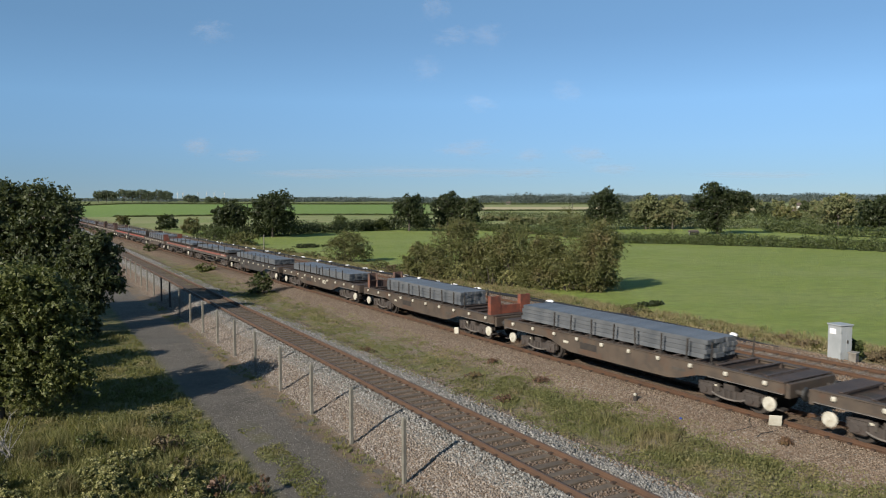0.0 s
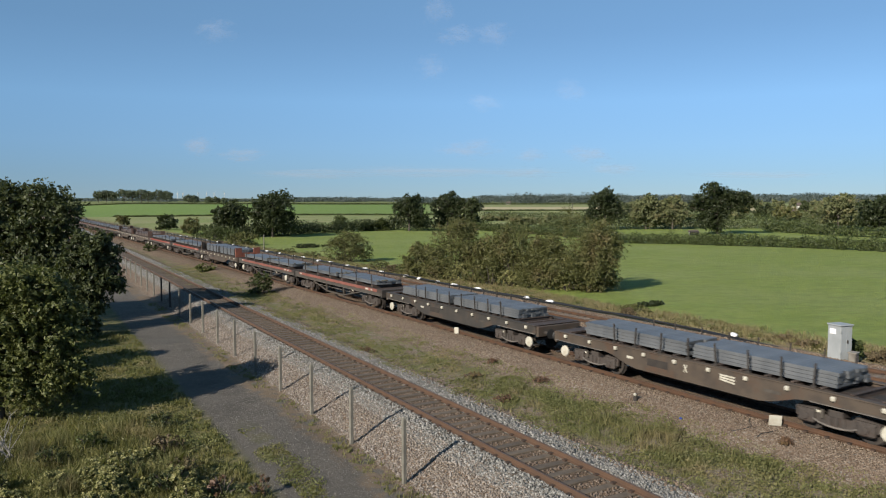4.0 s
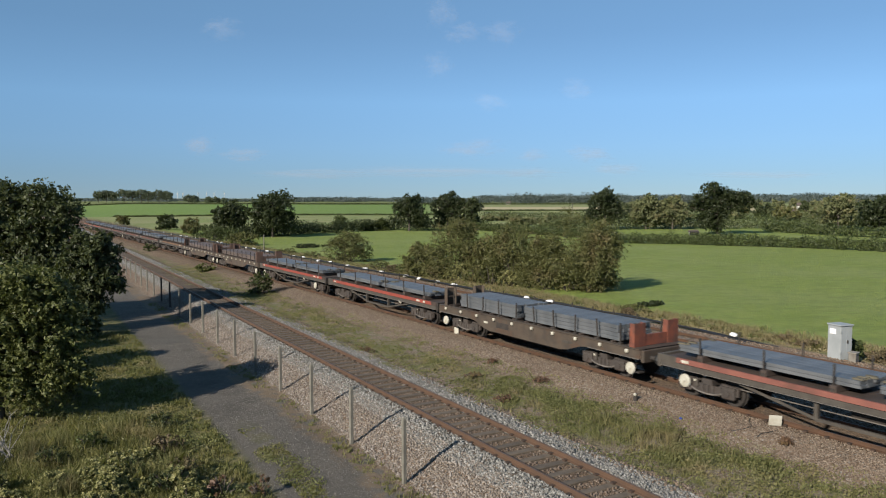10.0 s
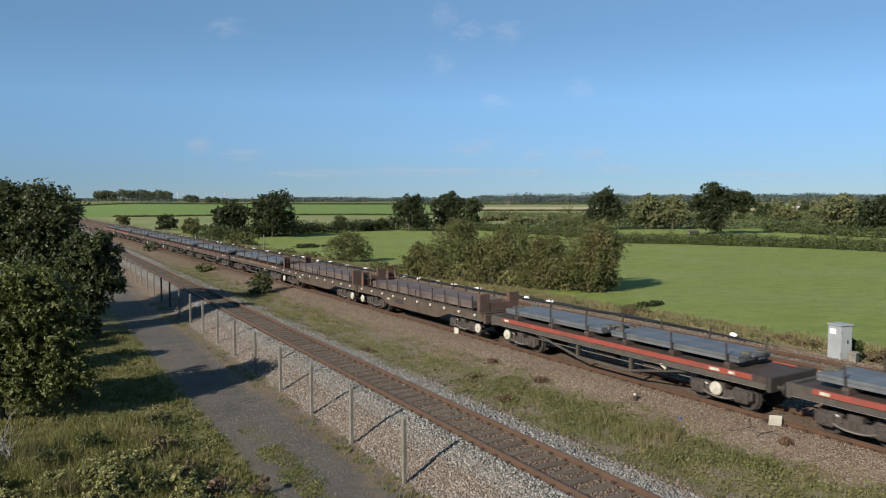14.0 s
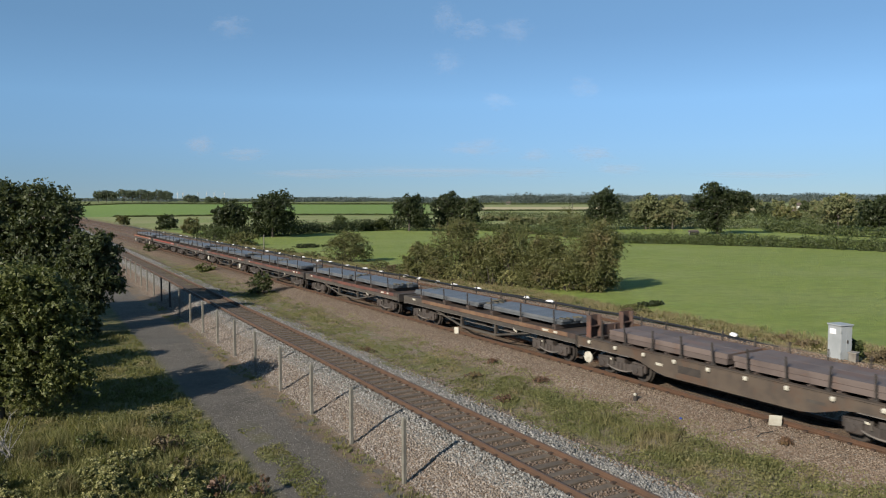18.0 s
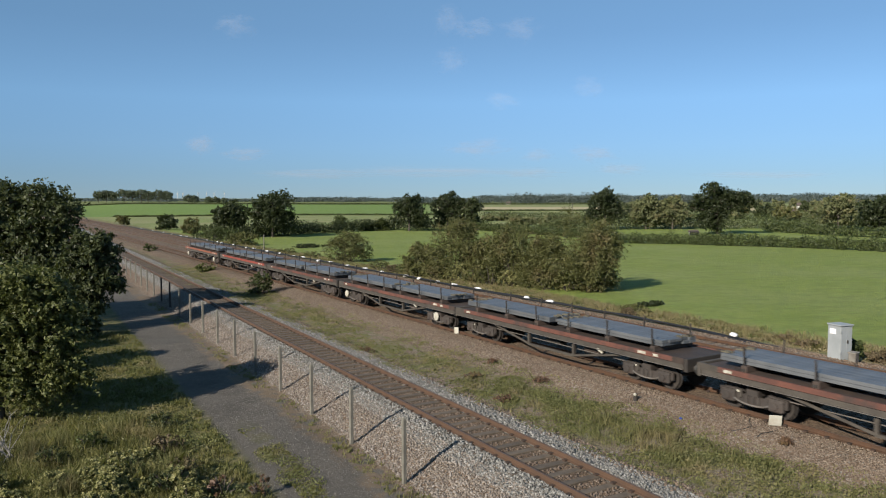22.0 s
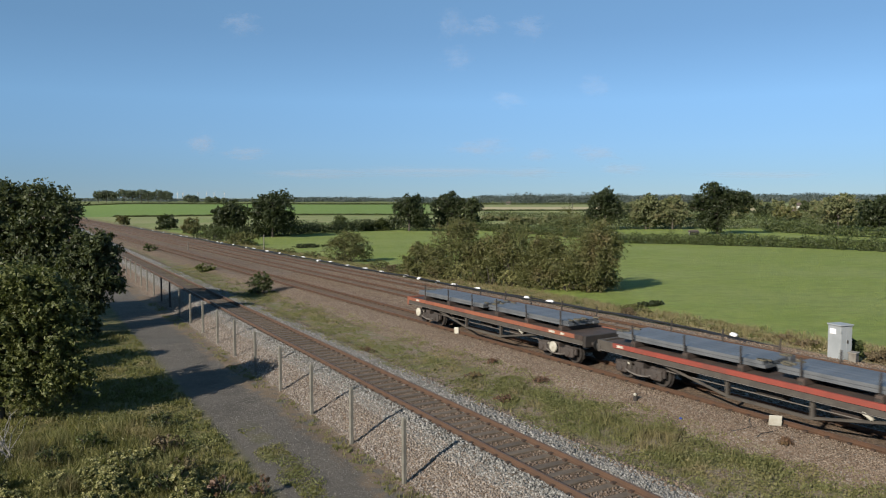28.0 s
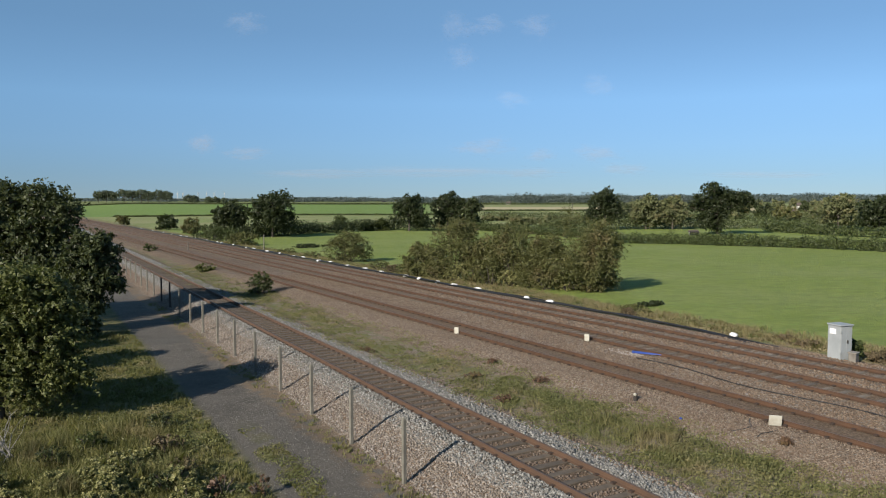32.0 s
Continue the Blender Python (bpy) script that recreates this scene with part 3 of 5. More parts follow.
bush(39.5, 86.5, 3.9, 6.0, 5.0, M_THORN, "wind-blown hawthorn bush beside the tracks", 14000, 0.065, 26)
# thicket of hawthorn beside the tracks
for i, (bx, by, bh, bw) in enumerate(((39.6, 61.6, 6.3, 6.4), (41.8, 58.4, 4.6, 5.2), (42.2, 55.2, 5.3, 5.6), (43.4, 52.0, 4.6, 5.4), (44.3, 48.8, 6.5, 6.6), (45.2, 46.9, 5.8, 4.6), (37.6, 64.8, 3.2, 3.6))):
    bush(bx, by, bh, bw, bw, M_THORN, "tall hawthorn bush browning at the tips", 30000, 0.055, 40 + i, "hawthorn thicket")
for i in range(9):
    sy = 62.5 - 1.75 * i
    bush(36.6 + 0.43 * (64.8 - sy) + (i % 3) * 0.25, sy - 1.6, 1.5 + 0.35 * (i % 4), 3.0, 2.4, (M_THORN, M_BRAMBLE, M_THORN)[i % 3], "low bramble at the foot of the thicket", 3000, 0.055, 180 + i, "brambles below the thicket")
# bushes on the ballast
bush(18.9, 58.6, 1.75, 2.3, 2.0, M_HEDGE, "dark low bush growing in the ballast", 1800, 0.07, 60)
bush(20.45, 114.6, 1.2, 1.9, 1.6, M_HEDGE, "small bush growing in the ballast", 700, 0.08, 61)
bush(19.8, 80.1, 0.9, 2.2, 1.8, M_BRIGHT, "low green bush growing in the ballast", 900, 0.08, 62)
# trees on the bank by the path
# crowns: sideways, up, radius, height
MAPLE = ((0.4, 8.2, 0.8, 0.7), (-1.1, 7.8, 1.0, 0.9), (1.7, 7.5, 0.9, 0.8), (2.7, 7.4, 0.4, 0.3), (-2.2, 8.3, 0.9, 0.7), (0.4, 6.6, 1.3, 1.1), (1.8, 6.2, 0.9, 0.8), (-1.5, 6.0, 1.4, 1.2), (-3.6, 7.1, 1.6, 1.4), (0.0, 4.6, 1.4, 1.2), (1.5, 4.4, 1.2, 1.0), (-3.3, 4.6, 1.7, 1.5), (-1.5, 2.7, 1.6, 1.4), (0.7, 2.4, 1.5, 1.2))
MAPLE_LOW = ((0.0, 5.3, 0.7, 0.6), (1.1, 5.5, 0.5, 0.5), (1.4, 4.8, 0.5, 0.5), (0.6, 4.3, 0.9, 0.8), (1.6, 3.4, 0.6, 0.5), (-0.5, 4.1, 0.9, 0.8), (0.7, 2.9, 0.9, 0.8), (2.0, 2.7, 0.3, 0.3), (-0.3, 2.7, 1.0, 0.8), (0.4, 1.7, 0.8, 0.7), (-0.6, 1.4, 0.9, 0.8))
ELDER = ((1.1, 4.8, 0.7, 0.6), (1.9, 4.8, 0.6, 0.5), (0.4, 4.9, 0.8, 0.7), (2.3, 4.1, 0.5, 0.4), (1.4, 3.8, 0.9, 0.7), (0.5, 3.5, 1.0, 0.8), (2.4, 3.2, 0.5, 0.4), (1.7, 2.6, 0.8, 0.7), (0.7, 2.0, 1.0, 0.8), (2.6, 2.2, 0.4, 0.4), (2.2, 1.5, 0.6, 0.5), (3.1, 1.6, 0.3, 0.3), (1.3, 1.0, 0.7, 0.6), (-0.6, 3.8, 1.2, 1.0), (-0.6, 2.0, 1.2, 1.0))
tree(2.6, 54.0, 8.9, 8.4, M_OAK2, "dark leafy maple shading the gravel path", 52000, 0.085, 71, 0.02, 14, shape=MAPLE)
tree(-3.9, 55.0, 9.0, 8.0, M_OAK2, "dark leafy maple on the bank", 18000, 0.12, 72, 0.02, 12)
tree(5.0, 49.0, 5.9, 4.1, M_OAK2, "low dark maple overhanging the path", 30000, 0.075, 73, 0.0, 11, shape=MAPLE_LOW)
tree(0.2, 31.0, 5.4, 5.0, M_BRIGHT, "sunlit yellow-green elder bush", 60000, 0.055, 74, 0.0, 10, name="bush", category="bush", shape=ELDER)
# two dark bushes added to darken the shaded ground below the maples
bush(4.3, 46.6, 1.7, 2.4, 2.4, M_OAK2, "low dark bush added as shade at the foot of the maples", 7000, 0.07, 78)
bush(2.6, 43.5, 1.9, 2.8, 2.6, M_OAK2, "low dark bush added as shade at the foot of the maples", 8000, 0.07, 80)
# dark leaves stand in for the deep shade beneath the trees
bush(1.5, 38.5, 3.2, 3.0, 3.2, M_OAK2, "dark bush put in as shade under the trees", 10000, 0.08, 76)
def dead_shrub(x, y):
    t = new("dead_shrub")
    t.location = (x, y, level(x, y))
    tagged(t, "bare bleached twigs of a dead shrub", "shrub")
    rnd = random.Random(8)
    for k in range(16):
        b = bmesh.new()
        p = Vector((rnd.uniform(-0.3, 0.3), rnd.uniform(-0.3, 0.3), 0))
        d = Vector((rnd.uniform(-0.5, 0.5), rnd.uniform(-0.5, 0.5), 0.6))
        for j in range(3):
            q = p + d * rnd.uniform(0.4, 0.7) + Vector((rnd.uniform(-0.12, 0.12), rnd.uniform(-0.12, 0.12), 0))
            rod(p, q, 0.02 - 0.005 * j, 0.015 - 0.005 * j, 5, b)
            rod(q, q + Vector((rnd.uniform(-0.25, 0.25), rnd.uniform(-0.25, 0.25), 0.2)), 0.008, 0.003, 4, b)
            p = q
        part("branch", b, M_TWIG, t)


M_TWIG = surface("bleached_dead_wood", (0.2397, 0.2234, 0.1975), (0.1678, 0.157, 0.1376), 6, 0.85)
dead_shrub(0.2, 25.8)
dead_shrub(-0.4, 24.6)
bush(5.2, 19.6, 0.6, 0.9, 0.9, M_RED, "dark red leafy weed at the path edge", 90, 0.06, 140, "", "weed", "weed")
bush(6.0, 19.0, 0.5, 0.7, 0.7, M_RED, "dark red leafy weed at the path edge", 70, 0.06, 141, "", "weed", "weed")
# low brambles at the foot of the bank
rb = random.Random(12)
for i in range(42):
    by = rb.uniform(18.2, 23.4)
    bx = rb.uniform(-1.0, 4.3) + (23 - by) * 0.1
    bw = rb.uniform(0.6, 1.4)
    bush(bx, by, rb.uniform(0.28, 0.62), bw, bw, M_BRAMBLE, "low bramble with pale sunlit leaves", 1300, 0.036, 120 + i, "brambles on the bank")
# weed clumps where shadow blots the bank, the shade put into leaf colour
for i, (bx, by) in enumerate(((3.9, 20.7), (4.5, 21.3), (3.2, 22.0), (1.4, 24.6), (4.6, 23.9), (2.6, 25.4), (4.9, 26.6))):
    bush(bx, by, 0.55, 1.1, 1.0, (M_OAK2, M_DRY, M_HEDGE)[i % 3], "tangle of weeds darkened as shadow on the bank", 900, 0.035, 220 + i, "dark weeds on the bank", "weed", "weed")
# dark filler bush for the shadowed gap below the elder
bush(2.3, 33.2, 1.9, 2.4, 2.6, M_OAK2, "low dark bush put in as shade under the elder", 7000, 0.06, 79)


def hedge(pts, height, width, label, seed, leaves=60, size=0.19, material=None):
    t = new("hedge")
    t.location = (*pts[0], level(*pts[0]))
    tagged(t, label, "hedge")
    rnd = random.Random(seed)
    ls = []
    for (x0, y0), (x1, y1) in zip(pts, pts[1:]):
        L = math.hypot(x1 - x0, y1 - y0)
        n = max(1, int(L / (width * 0.6)))
        for i in range(n):
            f = (i + rnd.random() * 0.5) / n
            x, y = x0 + (x1 - x0) * f, y0 + (y1 - y0) * f
            h = height * rnd.uniform(0.8, 1.15)
            ls.append((x - pts[0][0], y - pts[0][1], level(x, y) - t.location.z + h * 0.45, width * 0.75, width * 0.6, h * 0.58))
    leaf_cloud("foliage", ls, leaves * 4 * len(ls), size, material or M_HEDGE, t, seed, inner=0.35)
    b = bmesh.new()
    for l in ls[::3]:
        rod((l[0], l[1], l[2] - l[5]), (l[0], l[1], l[2]), 0.05, 0.02, 4, b)
    tagged(part("branchwork", b, M_BARK, t), kind="stuff")


# this hedge takes the dark oak leaves: its shaded face put into colour
hedge([(45, 153), (67, 166), (92, 175), (112, 172)], 3.0, 2.6, "clipped hedge between two fields, dark leaves for its shaded face", 91, 120, 0.13, M_OAK)
hedge([(112, 172), (108, 120), (101, 99), (107, 91), (111, 82), (115, 74), (119, 60), (126, 40)], 2.2, 2.0, "long dark hedge at the edge of the pasture", 92, 110, 0.12)
hedge([(126, 150), (140, 146), (165, 138), (200, 118), (235, 100)], 3.4, 4.0, "overgrown hedge with trees", 93, 100, 0.16)


def spot(px, d):
    """A place at a bearing and a distance from the bridge."""
    r = (px - 784) / 1300 * d
    return 0.528 * d + 0.849 * r, 0.849 * d - 0.528 * r


rw = random.Random(77)
SKYLINE = ((-4.6, 10.6, 3.8, 3.0), (-1.2, 13.0, 4.2, 3.0), (2.9, 12.2, 4.2, 3.0), (5.6, 9.8, 3.2, 2.6), (0.6, 9.2, 4.0, 2.8), (-5.8, 7.6, 2.6, 2.2), (4.2, 6.4, 2.8, 2.2), (-1.5, 5.0, 2.0, 2.0))
for px, k, w in ((176, 0.95, 0.9), (190, 1.0, 1.0), (201, 0.92, 0.8), (221, 1.1, 1.15), (236, 1.0, 1.1), (252, 1.1, 1.2), (264, 0.9, 1.0), (283, 1.05, 1.1), (297, 0.9, 0.9)):
    x, y = spot(px, 1000)
    tree(x, y, 15 * k, 12, M_SKYLINE, "far umbrella-shaped tree on the skyline", 3600, 0.5, px, 0.3, 7, "far trees", shape=[(a * w, b * k, r * w, h) for a, b, r, h in SKYLINE])
for px, h, w in ((334, 10.5, 13), (345, 10, 13), (371, 8, 11), (384, 7.5, 12), (398, 6, 9)):
    x, y = spot(px, 1000)
    tree(x, y, h, w, M_SKYLINE, "far rounded tree on the skyline", 2600, 0.5, px, 0.0, 8, "far trees")
for k in range(24):
    px, d = 1085 + 20.5 * k + rw.uniform(-8, 8), rw.uniform(260, 540)
    x, y = spot(px, d)
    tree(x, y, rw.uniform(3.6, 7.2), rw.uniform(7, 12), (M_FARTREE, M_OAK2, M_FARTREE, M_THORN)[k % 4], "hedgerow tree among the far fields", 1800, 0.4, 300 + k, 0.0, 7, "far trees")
for k in range(9):
    px, d = 872 + 21 * k + rw.uniform(-6, 6), rw.uniform(215, 270)
    x, y = spot(px, d)
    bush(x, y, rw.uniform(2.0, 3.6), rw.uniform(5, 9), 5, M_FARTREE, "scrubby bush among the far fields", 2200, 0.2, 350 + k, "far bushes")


def far_woods():
    ls = []
    for k in range(330):
        px = -60 + 1760 * k / 330 + rw.uniform(-6, 6)
        d = rw.uniform(1150, 1500) if px < 700 else rw.uniform(900, 1500)
        x, y = spot(px, d)
        h = rw.uniform(6, 11) * (1.35 if px > 850 else 0.8 if px > 520 else 0.5)
        ls.append((x, y, level(x, y) + h * 0.35, rw.uniform(9, 24), rw.uniform(18, 34), h * rw.uniform(0.45, 0.7)))
    # blue-grey leaf colour carries the haze over the horizon woods
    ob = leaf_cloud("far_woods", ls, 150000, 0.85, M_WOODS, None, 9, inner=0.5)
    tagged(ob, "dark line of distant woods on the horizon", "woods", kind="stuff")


far_woods()
hedge([spot(120, 800), spot(400, 800), spot(740, 800), spot(1080, 800)], 1.6, 6.0, "far dark hedge below the woods", 94, 24, 0.5)
hedge([spot(205, 351), spot(450, 351), spot(784, 351)], 0.8, 2.2, "low dark hedge across green fields", 96, 36, 0.2)
hedge([spot(800, 451), spot(1080, 451)], 1.0, 3.0, "low hedge below a stubble field", 95, 40, 0.25)
hedge([spot(860, 330), spot(1100, 300), spot(1300, 290), spot(1568, 270), spot(1700, 260)], 2.6, 3.4, "overgrown hedge across the far fields", 97, 40)
hedge([spot(1360, 190), spot(1480, 165), spot(1620, 150)], 2.6, 3.4, "tall dark hedge beyond the pasture", 98, 60)


# ---------------------------------------------------------------- loose stones and grass
def free_mesh(name, verts, k, material, label, category):
    """Many separate small faces: verts come in runs of k."""
    n = len(verts) // k
    me = bpy.data.meshes.new(name)
    me.vertices.add(n * k)
    me.vertices.foreach_set("co", np.asarray(verts, dtype=np.float32).ravel())
    me.loops.add(n * k)
    me.loops.foreach_set("vertex_index", np.arange(n * k, dtype=np.int32))
    me.polygons.add(n)
    me.polygons.foreach_set("loop_start", np.arange(0, n * k, k, dtype=np.int32))
    me.update(calc_edges=True)
    me.materials.append(material)
    return tagged(link(name, me), label, category, kind="stuff")


def stones(x0, x1, y0, y1, count, size, material, label, seed, slanted=True, clear=False):
    rng = np.random.default_rng(seed)
    y = y0 + (y1 - y0) * rng.random(count) ** 1.35
    x = x0 + (x1 - x0) * rng.random(count) + (SKEW * y if slanted else 0)
    if clear:   # no stones on the sleepers
        keep = np.abs(np.mod(y + 30 + 0.325, 0.65) - 0.325) > 0.14
        x, y = x[keep], y[keep]
        count = len(x)
    z = np.array([level(a, b) for a, b in zip(x, y)])
    base = np.array([(1, 0, 0), (-1, 0, 0), (0, 1, 0), (0, -1, 0), (0, 0, 1), (0, 0, -1)], dtype=float)
    v = base[None] * (0.55 + 0.75 * rng.random((count, 6, 1))) + rng.normal(size=(count, 6, 3)) * 0.18
    q, _ = np.linalg.qr(rng.normal(size=(count, 3, 3)))
    v = np.einsum("nij,nkj->nki", q, v) * (size * (0.6 + 0.8 * rng.random(count)))[:, None, None]
    v += np.stack([x, y, z + size * 0.25], axis=1)[:, None]
    tri = np.array([(4, 0, 2), (4, 2, 1), (4, 1, 3), (4, 3, 0), (5, 2, 0), (5, 1, 2), (5, 3, 1), (5, 0, 3)])
    f = (tri[None] + 6 * np.arange(count)[:, None, None]).reshape(-1)
    me = bpy.data.meshes.new("ballast_stones")
    me.vertices.add(count * 6)
    me.vertices.foreach_set("co", v.astype(np.float32).ravel())
    me.loops.add(len(f))
    me.loops.foreach_set("vertex_index", f.astype(np.int32))
    me.polygons.add(len(f) // 3)
    me.polygons.foreach_set("loop_start", np.arange(0, len(f), 3, dtype=np.int32))
    me.update(calc_edges=True)
    me.materials.append(material)
    tagged(link("ballast_stones", me), label, "ballast", kind="stuff")


def stone_material(name, a, b, c):
    g = Graph(name)
    r = g.n.new("ShaderNodeNewGeometry").outputs["Random Per Island"]
    col = g.mix(r, a, b)
    col = g.mix(g.step(g.math("FRACT", g.math("MULTIPLY", r, 13.7)), 0.7, 0.9), col, c)
    col = g.mix(g.math("MULTIPLY", g.noise(0.5, 3), 0.5), col, a)
    g.bump(g.noise(70, 2), 0.3, 0.01)
    return g.done(col, 0.85)


M_SLOPE = stone_material("greyish_pink_ballast", (0.0779, 0.0627, 0.0514), (0.2097, 0.1781, 0.1495), (0.2876, 0.2596, 0.2333))
M_PINK = stone_material("pinkish_ballast", (0.0742, 0.0527, 0.0376), (0.1778, 0.1331, 0.0978), (0.2195, 0.1819, 0.1448))
M_TAN = stone_material("dirty_brown_ballast", (0.0659, 0.044, 0.0288), (0.1678, 0.1177, 0.0808), (0.2157, 0.169, 0.1256))
M_GREY = stone_material("clean_grey_ballast", (0.0839, 0.0803, 0.0742), (0.2067, 0.201, 0.1873), (0.2876, 0.2838, 0.2692))
M_BROWN = stone_material("rust_stained_ballast", (0.051, 0.0362, 0.0269), (0.1318, 0.0966, 0.0718), (0.1797, 0.1449, 0.1197))
stones(9.3, 11.2, 11, 60, 24000, 0.036, M_SLOPE, "pinkish crushed stone on the slope below the single line", 1)
stones(10.7, 11.75, 11, 90, 13000, 0.04, M_GREY, "clean grey ballast at the sleeper ends", 2)
stones(13.4, 14.75, 11, 120, 19000, 0.04, M_GREY, "clean grey ballast along the single line", 3)
stones(14.3, 15.3, 11, 60, 4000, 0.04, M_PINK, "pinkish ballast at the edge of the weeds", 4)
stones(11.9, 13.25, 11, 60, 9000, 0.035, M_BROWN, "rust-stained ballast between the rails", 5, True, True)
stones(18.9, 22.0, 8, 70, 34000, 0.031, M_PINK, "pinkish ballast beside the main line", 6, False)
stones(23.6, 26.9, 10, 70, 22000, 0.032, M_TAN, "pinkish ballast between the main lines", 7, False)
stones(28.5, 30.5, 12, 70, 8000, 0.042, M_TAN, "pinkish ballast between the outer lines", 8, False)
stones(32.2, 34.5, 12, 70, 7000, 0.042, M_TAN, "pinkish ballast beyond the outer line", 9, False)

M_GRIT = stone_material("loose_path_stone", (0.06, 0.053, 0.046), (0.15, 0.135, 0.118), (0.25, 0.235, 0.215))
stones(5.7, 8.6, 13, 42, 15000, 0.013, M_GRIT, "small loose stones on the gravel path", 13)
M_CHALK = stone_material("pale_chalky_ballast", (0.1917, 0.163, 0.1436), (0.3295, 0.3019, 0.2752), (0.3954, 0.3743, 0.3589))
stones(25.8, 26.5, 24.3, 26.4, 260, 0.032, M_CHALK, "pale chalky stones between the main lines", 10, False)
stones(26.9, 27.5, 18.6, 20.4, 120, 0.036, M_CHALK, "pale chalky stones beside the rail", 11, False)


def grass(x0, x1, y0, y1, count, height, width, material, label, seed, slanted=False, patch=0.0, scale=0.6, bend=0.6):
    """Bent blades in tufts, thinned out by patches."""
    rng = np.random.default_rng(seed)
    tufts = count // 9
    ty = y0 + (y1 - y0) * rng.random(tufts) ** 1.3
    tx = x0 + (x1 - x0) * rng.random(tufts) + (SKEW * ty if slanted else 0)
    keep = np.array([noise.noise((a * scale, b * scale, seed)) > patch for a, b in zip(tx, ty)])
    tx, ty = tx[keep], ty[keep]
    lift = np.array([0.6 + 0.8 * max(0, noise.noise((a * 0.9, b * 0.9, seed + 5)) + 0.3) for a, b in zip(tx, ty)])
    tz = np.array([level(a, b) for a, b in zip(tx, ty)])
    i = np.repeat(np.arange(len(tx)), 9)
    n = len(i)
    spread = height * 0.35
    base = np.stack([tx[i] + rng.normal(size=n) * spread, ty[i] + rng.normal(size=n) * spread, tz[i] - 0.02], axis=1)
    a = rng.random(n) * 6.283
    side = np.stack([np.cos(a), np.sin(a), np.zeros(n)], axis=1) * (width * (0.6 + 0.8 * rng.random(n)))[:, None]
    h = height * lift[i] * (0.5 + rng.random(n))
    b = rng.random(n) * 6.283
    lean = np.stack([np.cos(b), np.sin(b), np.zeros(n)], axis=1) * (h * (0.1 + bend * rng.random(n)))[:, None]
    mid = base + lean * 0.35 + np.array([0, 0, 1]) * (h * 0.6)[:, None]
    tip = base + lean + np.array([0, 0, 1]) * h[:, None]
    verts = np.stack([base - side, base + side, mid + side * 0.6, tip, mid - side * 0.6], axis=1).reshape(-1, 3)
    return free_mesh("grass", verts, 5, material, label, "grass")


grass(15.0, 20.4, 9, 90, 85000, 0.075, 0.012, M_GRASS, "weeds and dry grass between the lines", 31, False, -0.14, 0.45)
grass(16.9, 18.7, 13.5, 18.5, 5000, 0.36, 0.005, M_GRASS, "tall yellowing grass between the lines", 32, False, 0.0, 0.7, 0.35)
grass(16.2, 19.4, 12.5, 26, 26000, 0.15, 0.006, M_BRIGHTWEED, "soft green grass between the lines", 42, False, -0.02, 0.6, 0.7)
grass(15.6, 20.0, 9, 80, 9000, 0.1, 0.025, M_BRIGHT, "low green weeds between the lines", 33, False, 0.15, 0.5)
grass(-4.0, 5.7, 13, 48, 70000, 0.16, 0.014, M_LAWN, "rough grass beside the gravel path", 34, True, -0.5)
grass(6.35, 7.15, 12, 25, 9000, 0.06, 0.012, M_LAWN, "grass growing along the middle of the gravel path", 35, True, -0.1)
grass(0.6, 4.9, 21.5, 28, 20000, 0.42, 0.005, M_GRASS, "tall dry grass on the bank", 36, False, 0.0, 0.7, 0.5)
grass(-0.5, 5.2, 19, 29, 24000, 0.2, 0.007, M_LAWN, "shaggy green grass on the bank", 43, False, -0.2, 0.7, 0.8)
grass(8.5, 9.3, 12, 60, 9000, 0.1, 0.012, M_GRASS, "dry grass along the fence", 37, True, -0.1)
grass(35.6, 39.6, 14, 130, 42000, 0.17, 0.02, M_STRAW, "rough grass between the tracks and the pasture", 38, False, -0.05)
grass(36.6, 40.6, 20, 60, 26000, 0.3, 0.008, M_STRAW, "tall straw-coloured grass beside the pasture", 41, False, -0.1, 0.4, 0.4)
grass(36.2, 40.4, 16, 110, 9000, 0.25, 0.025, M_LAWN, "green weeds at the edge of the pasture", 39, False, 0.05)


def weed_carpet(x0, x1, y0, y1, lumps, leaves, size, tall, material, label, seed, slanted=False, patch=0.0):
    """Low leafy lumps of weeds, thinned out by patches."""
    rnd = random.Random(seed)
    ls = []
    while len(ls) < lumps:
        y = y0 + (y1 - y0) * rnd.random() ** 1.4
        x = rnd.uniform(x0, x1) + (SKEW * y if slanted else 0)
        if noise.noise((x * 0.4, y * 0.4, seed * 3.1)) < patch and rnd.random() > 0.12:
            continue
        r = rnd.uniform(0.18, 0.5)
        h = tall * rnd.uniform(0.5, 1.3)
        ls.append((x, y, level(x, y) + h * 0.4, r, r, h))
    tagged(leaf_cloud("weeds", ls, leaves, size, material, None, seed, inner=0.2), label, "weeds", kind="stuff")


weed_carpet(15.0, 20.2, 9, 85, 620, 40000, 0.024, 0.07, M_BRIGHTWEED, "low green weeds covering the ballast", 401, False, 0.02)
weed_carpet(15.3, 19.8, 9, 60, 500, 30000, 0.026, 0.13, M_GRASS, "dry yellow weeds among the ballast", 402, False, 0.0)
weed_carpet(16.8, 19.0, 12, 24, 90, 12000, 0.024, 0.2, M_BRIGHTWEED, "taller green weeds between the lines", 403, False, 0.0)
weed_carpet(35.7, 39.4, 14, 140, 600, 42000, 0.045, 0.12, M_STRAW, "dry tan weeds beside the outer line", 404, False, -0.1)
weed_carpet(36.2, 40.2, 14, 140, 420, 26000, 0.045, 0.17, M_BRIGHTWEED, "green weeds at the edge of the pasture", 405, False, 0.0)
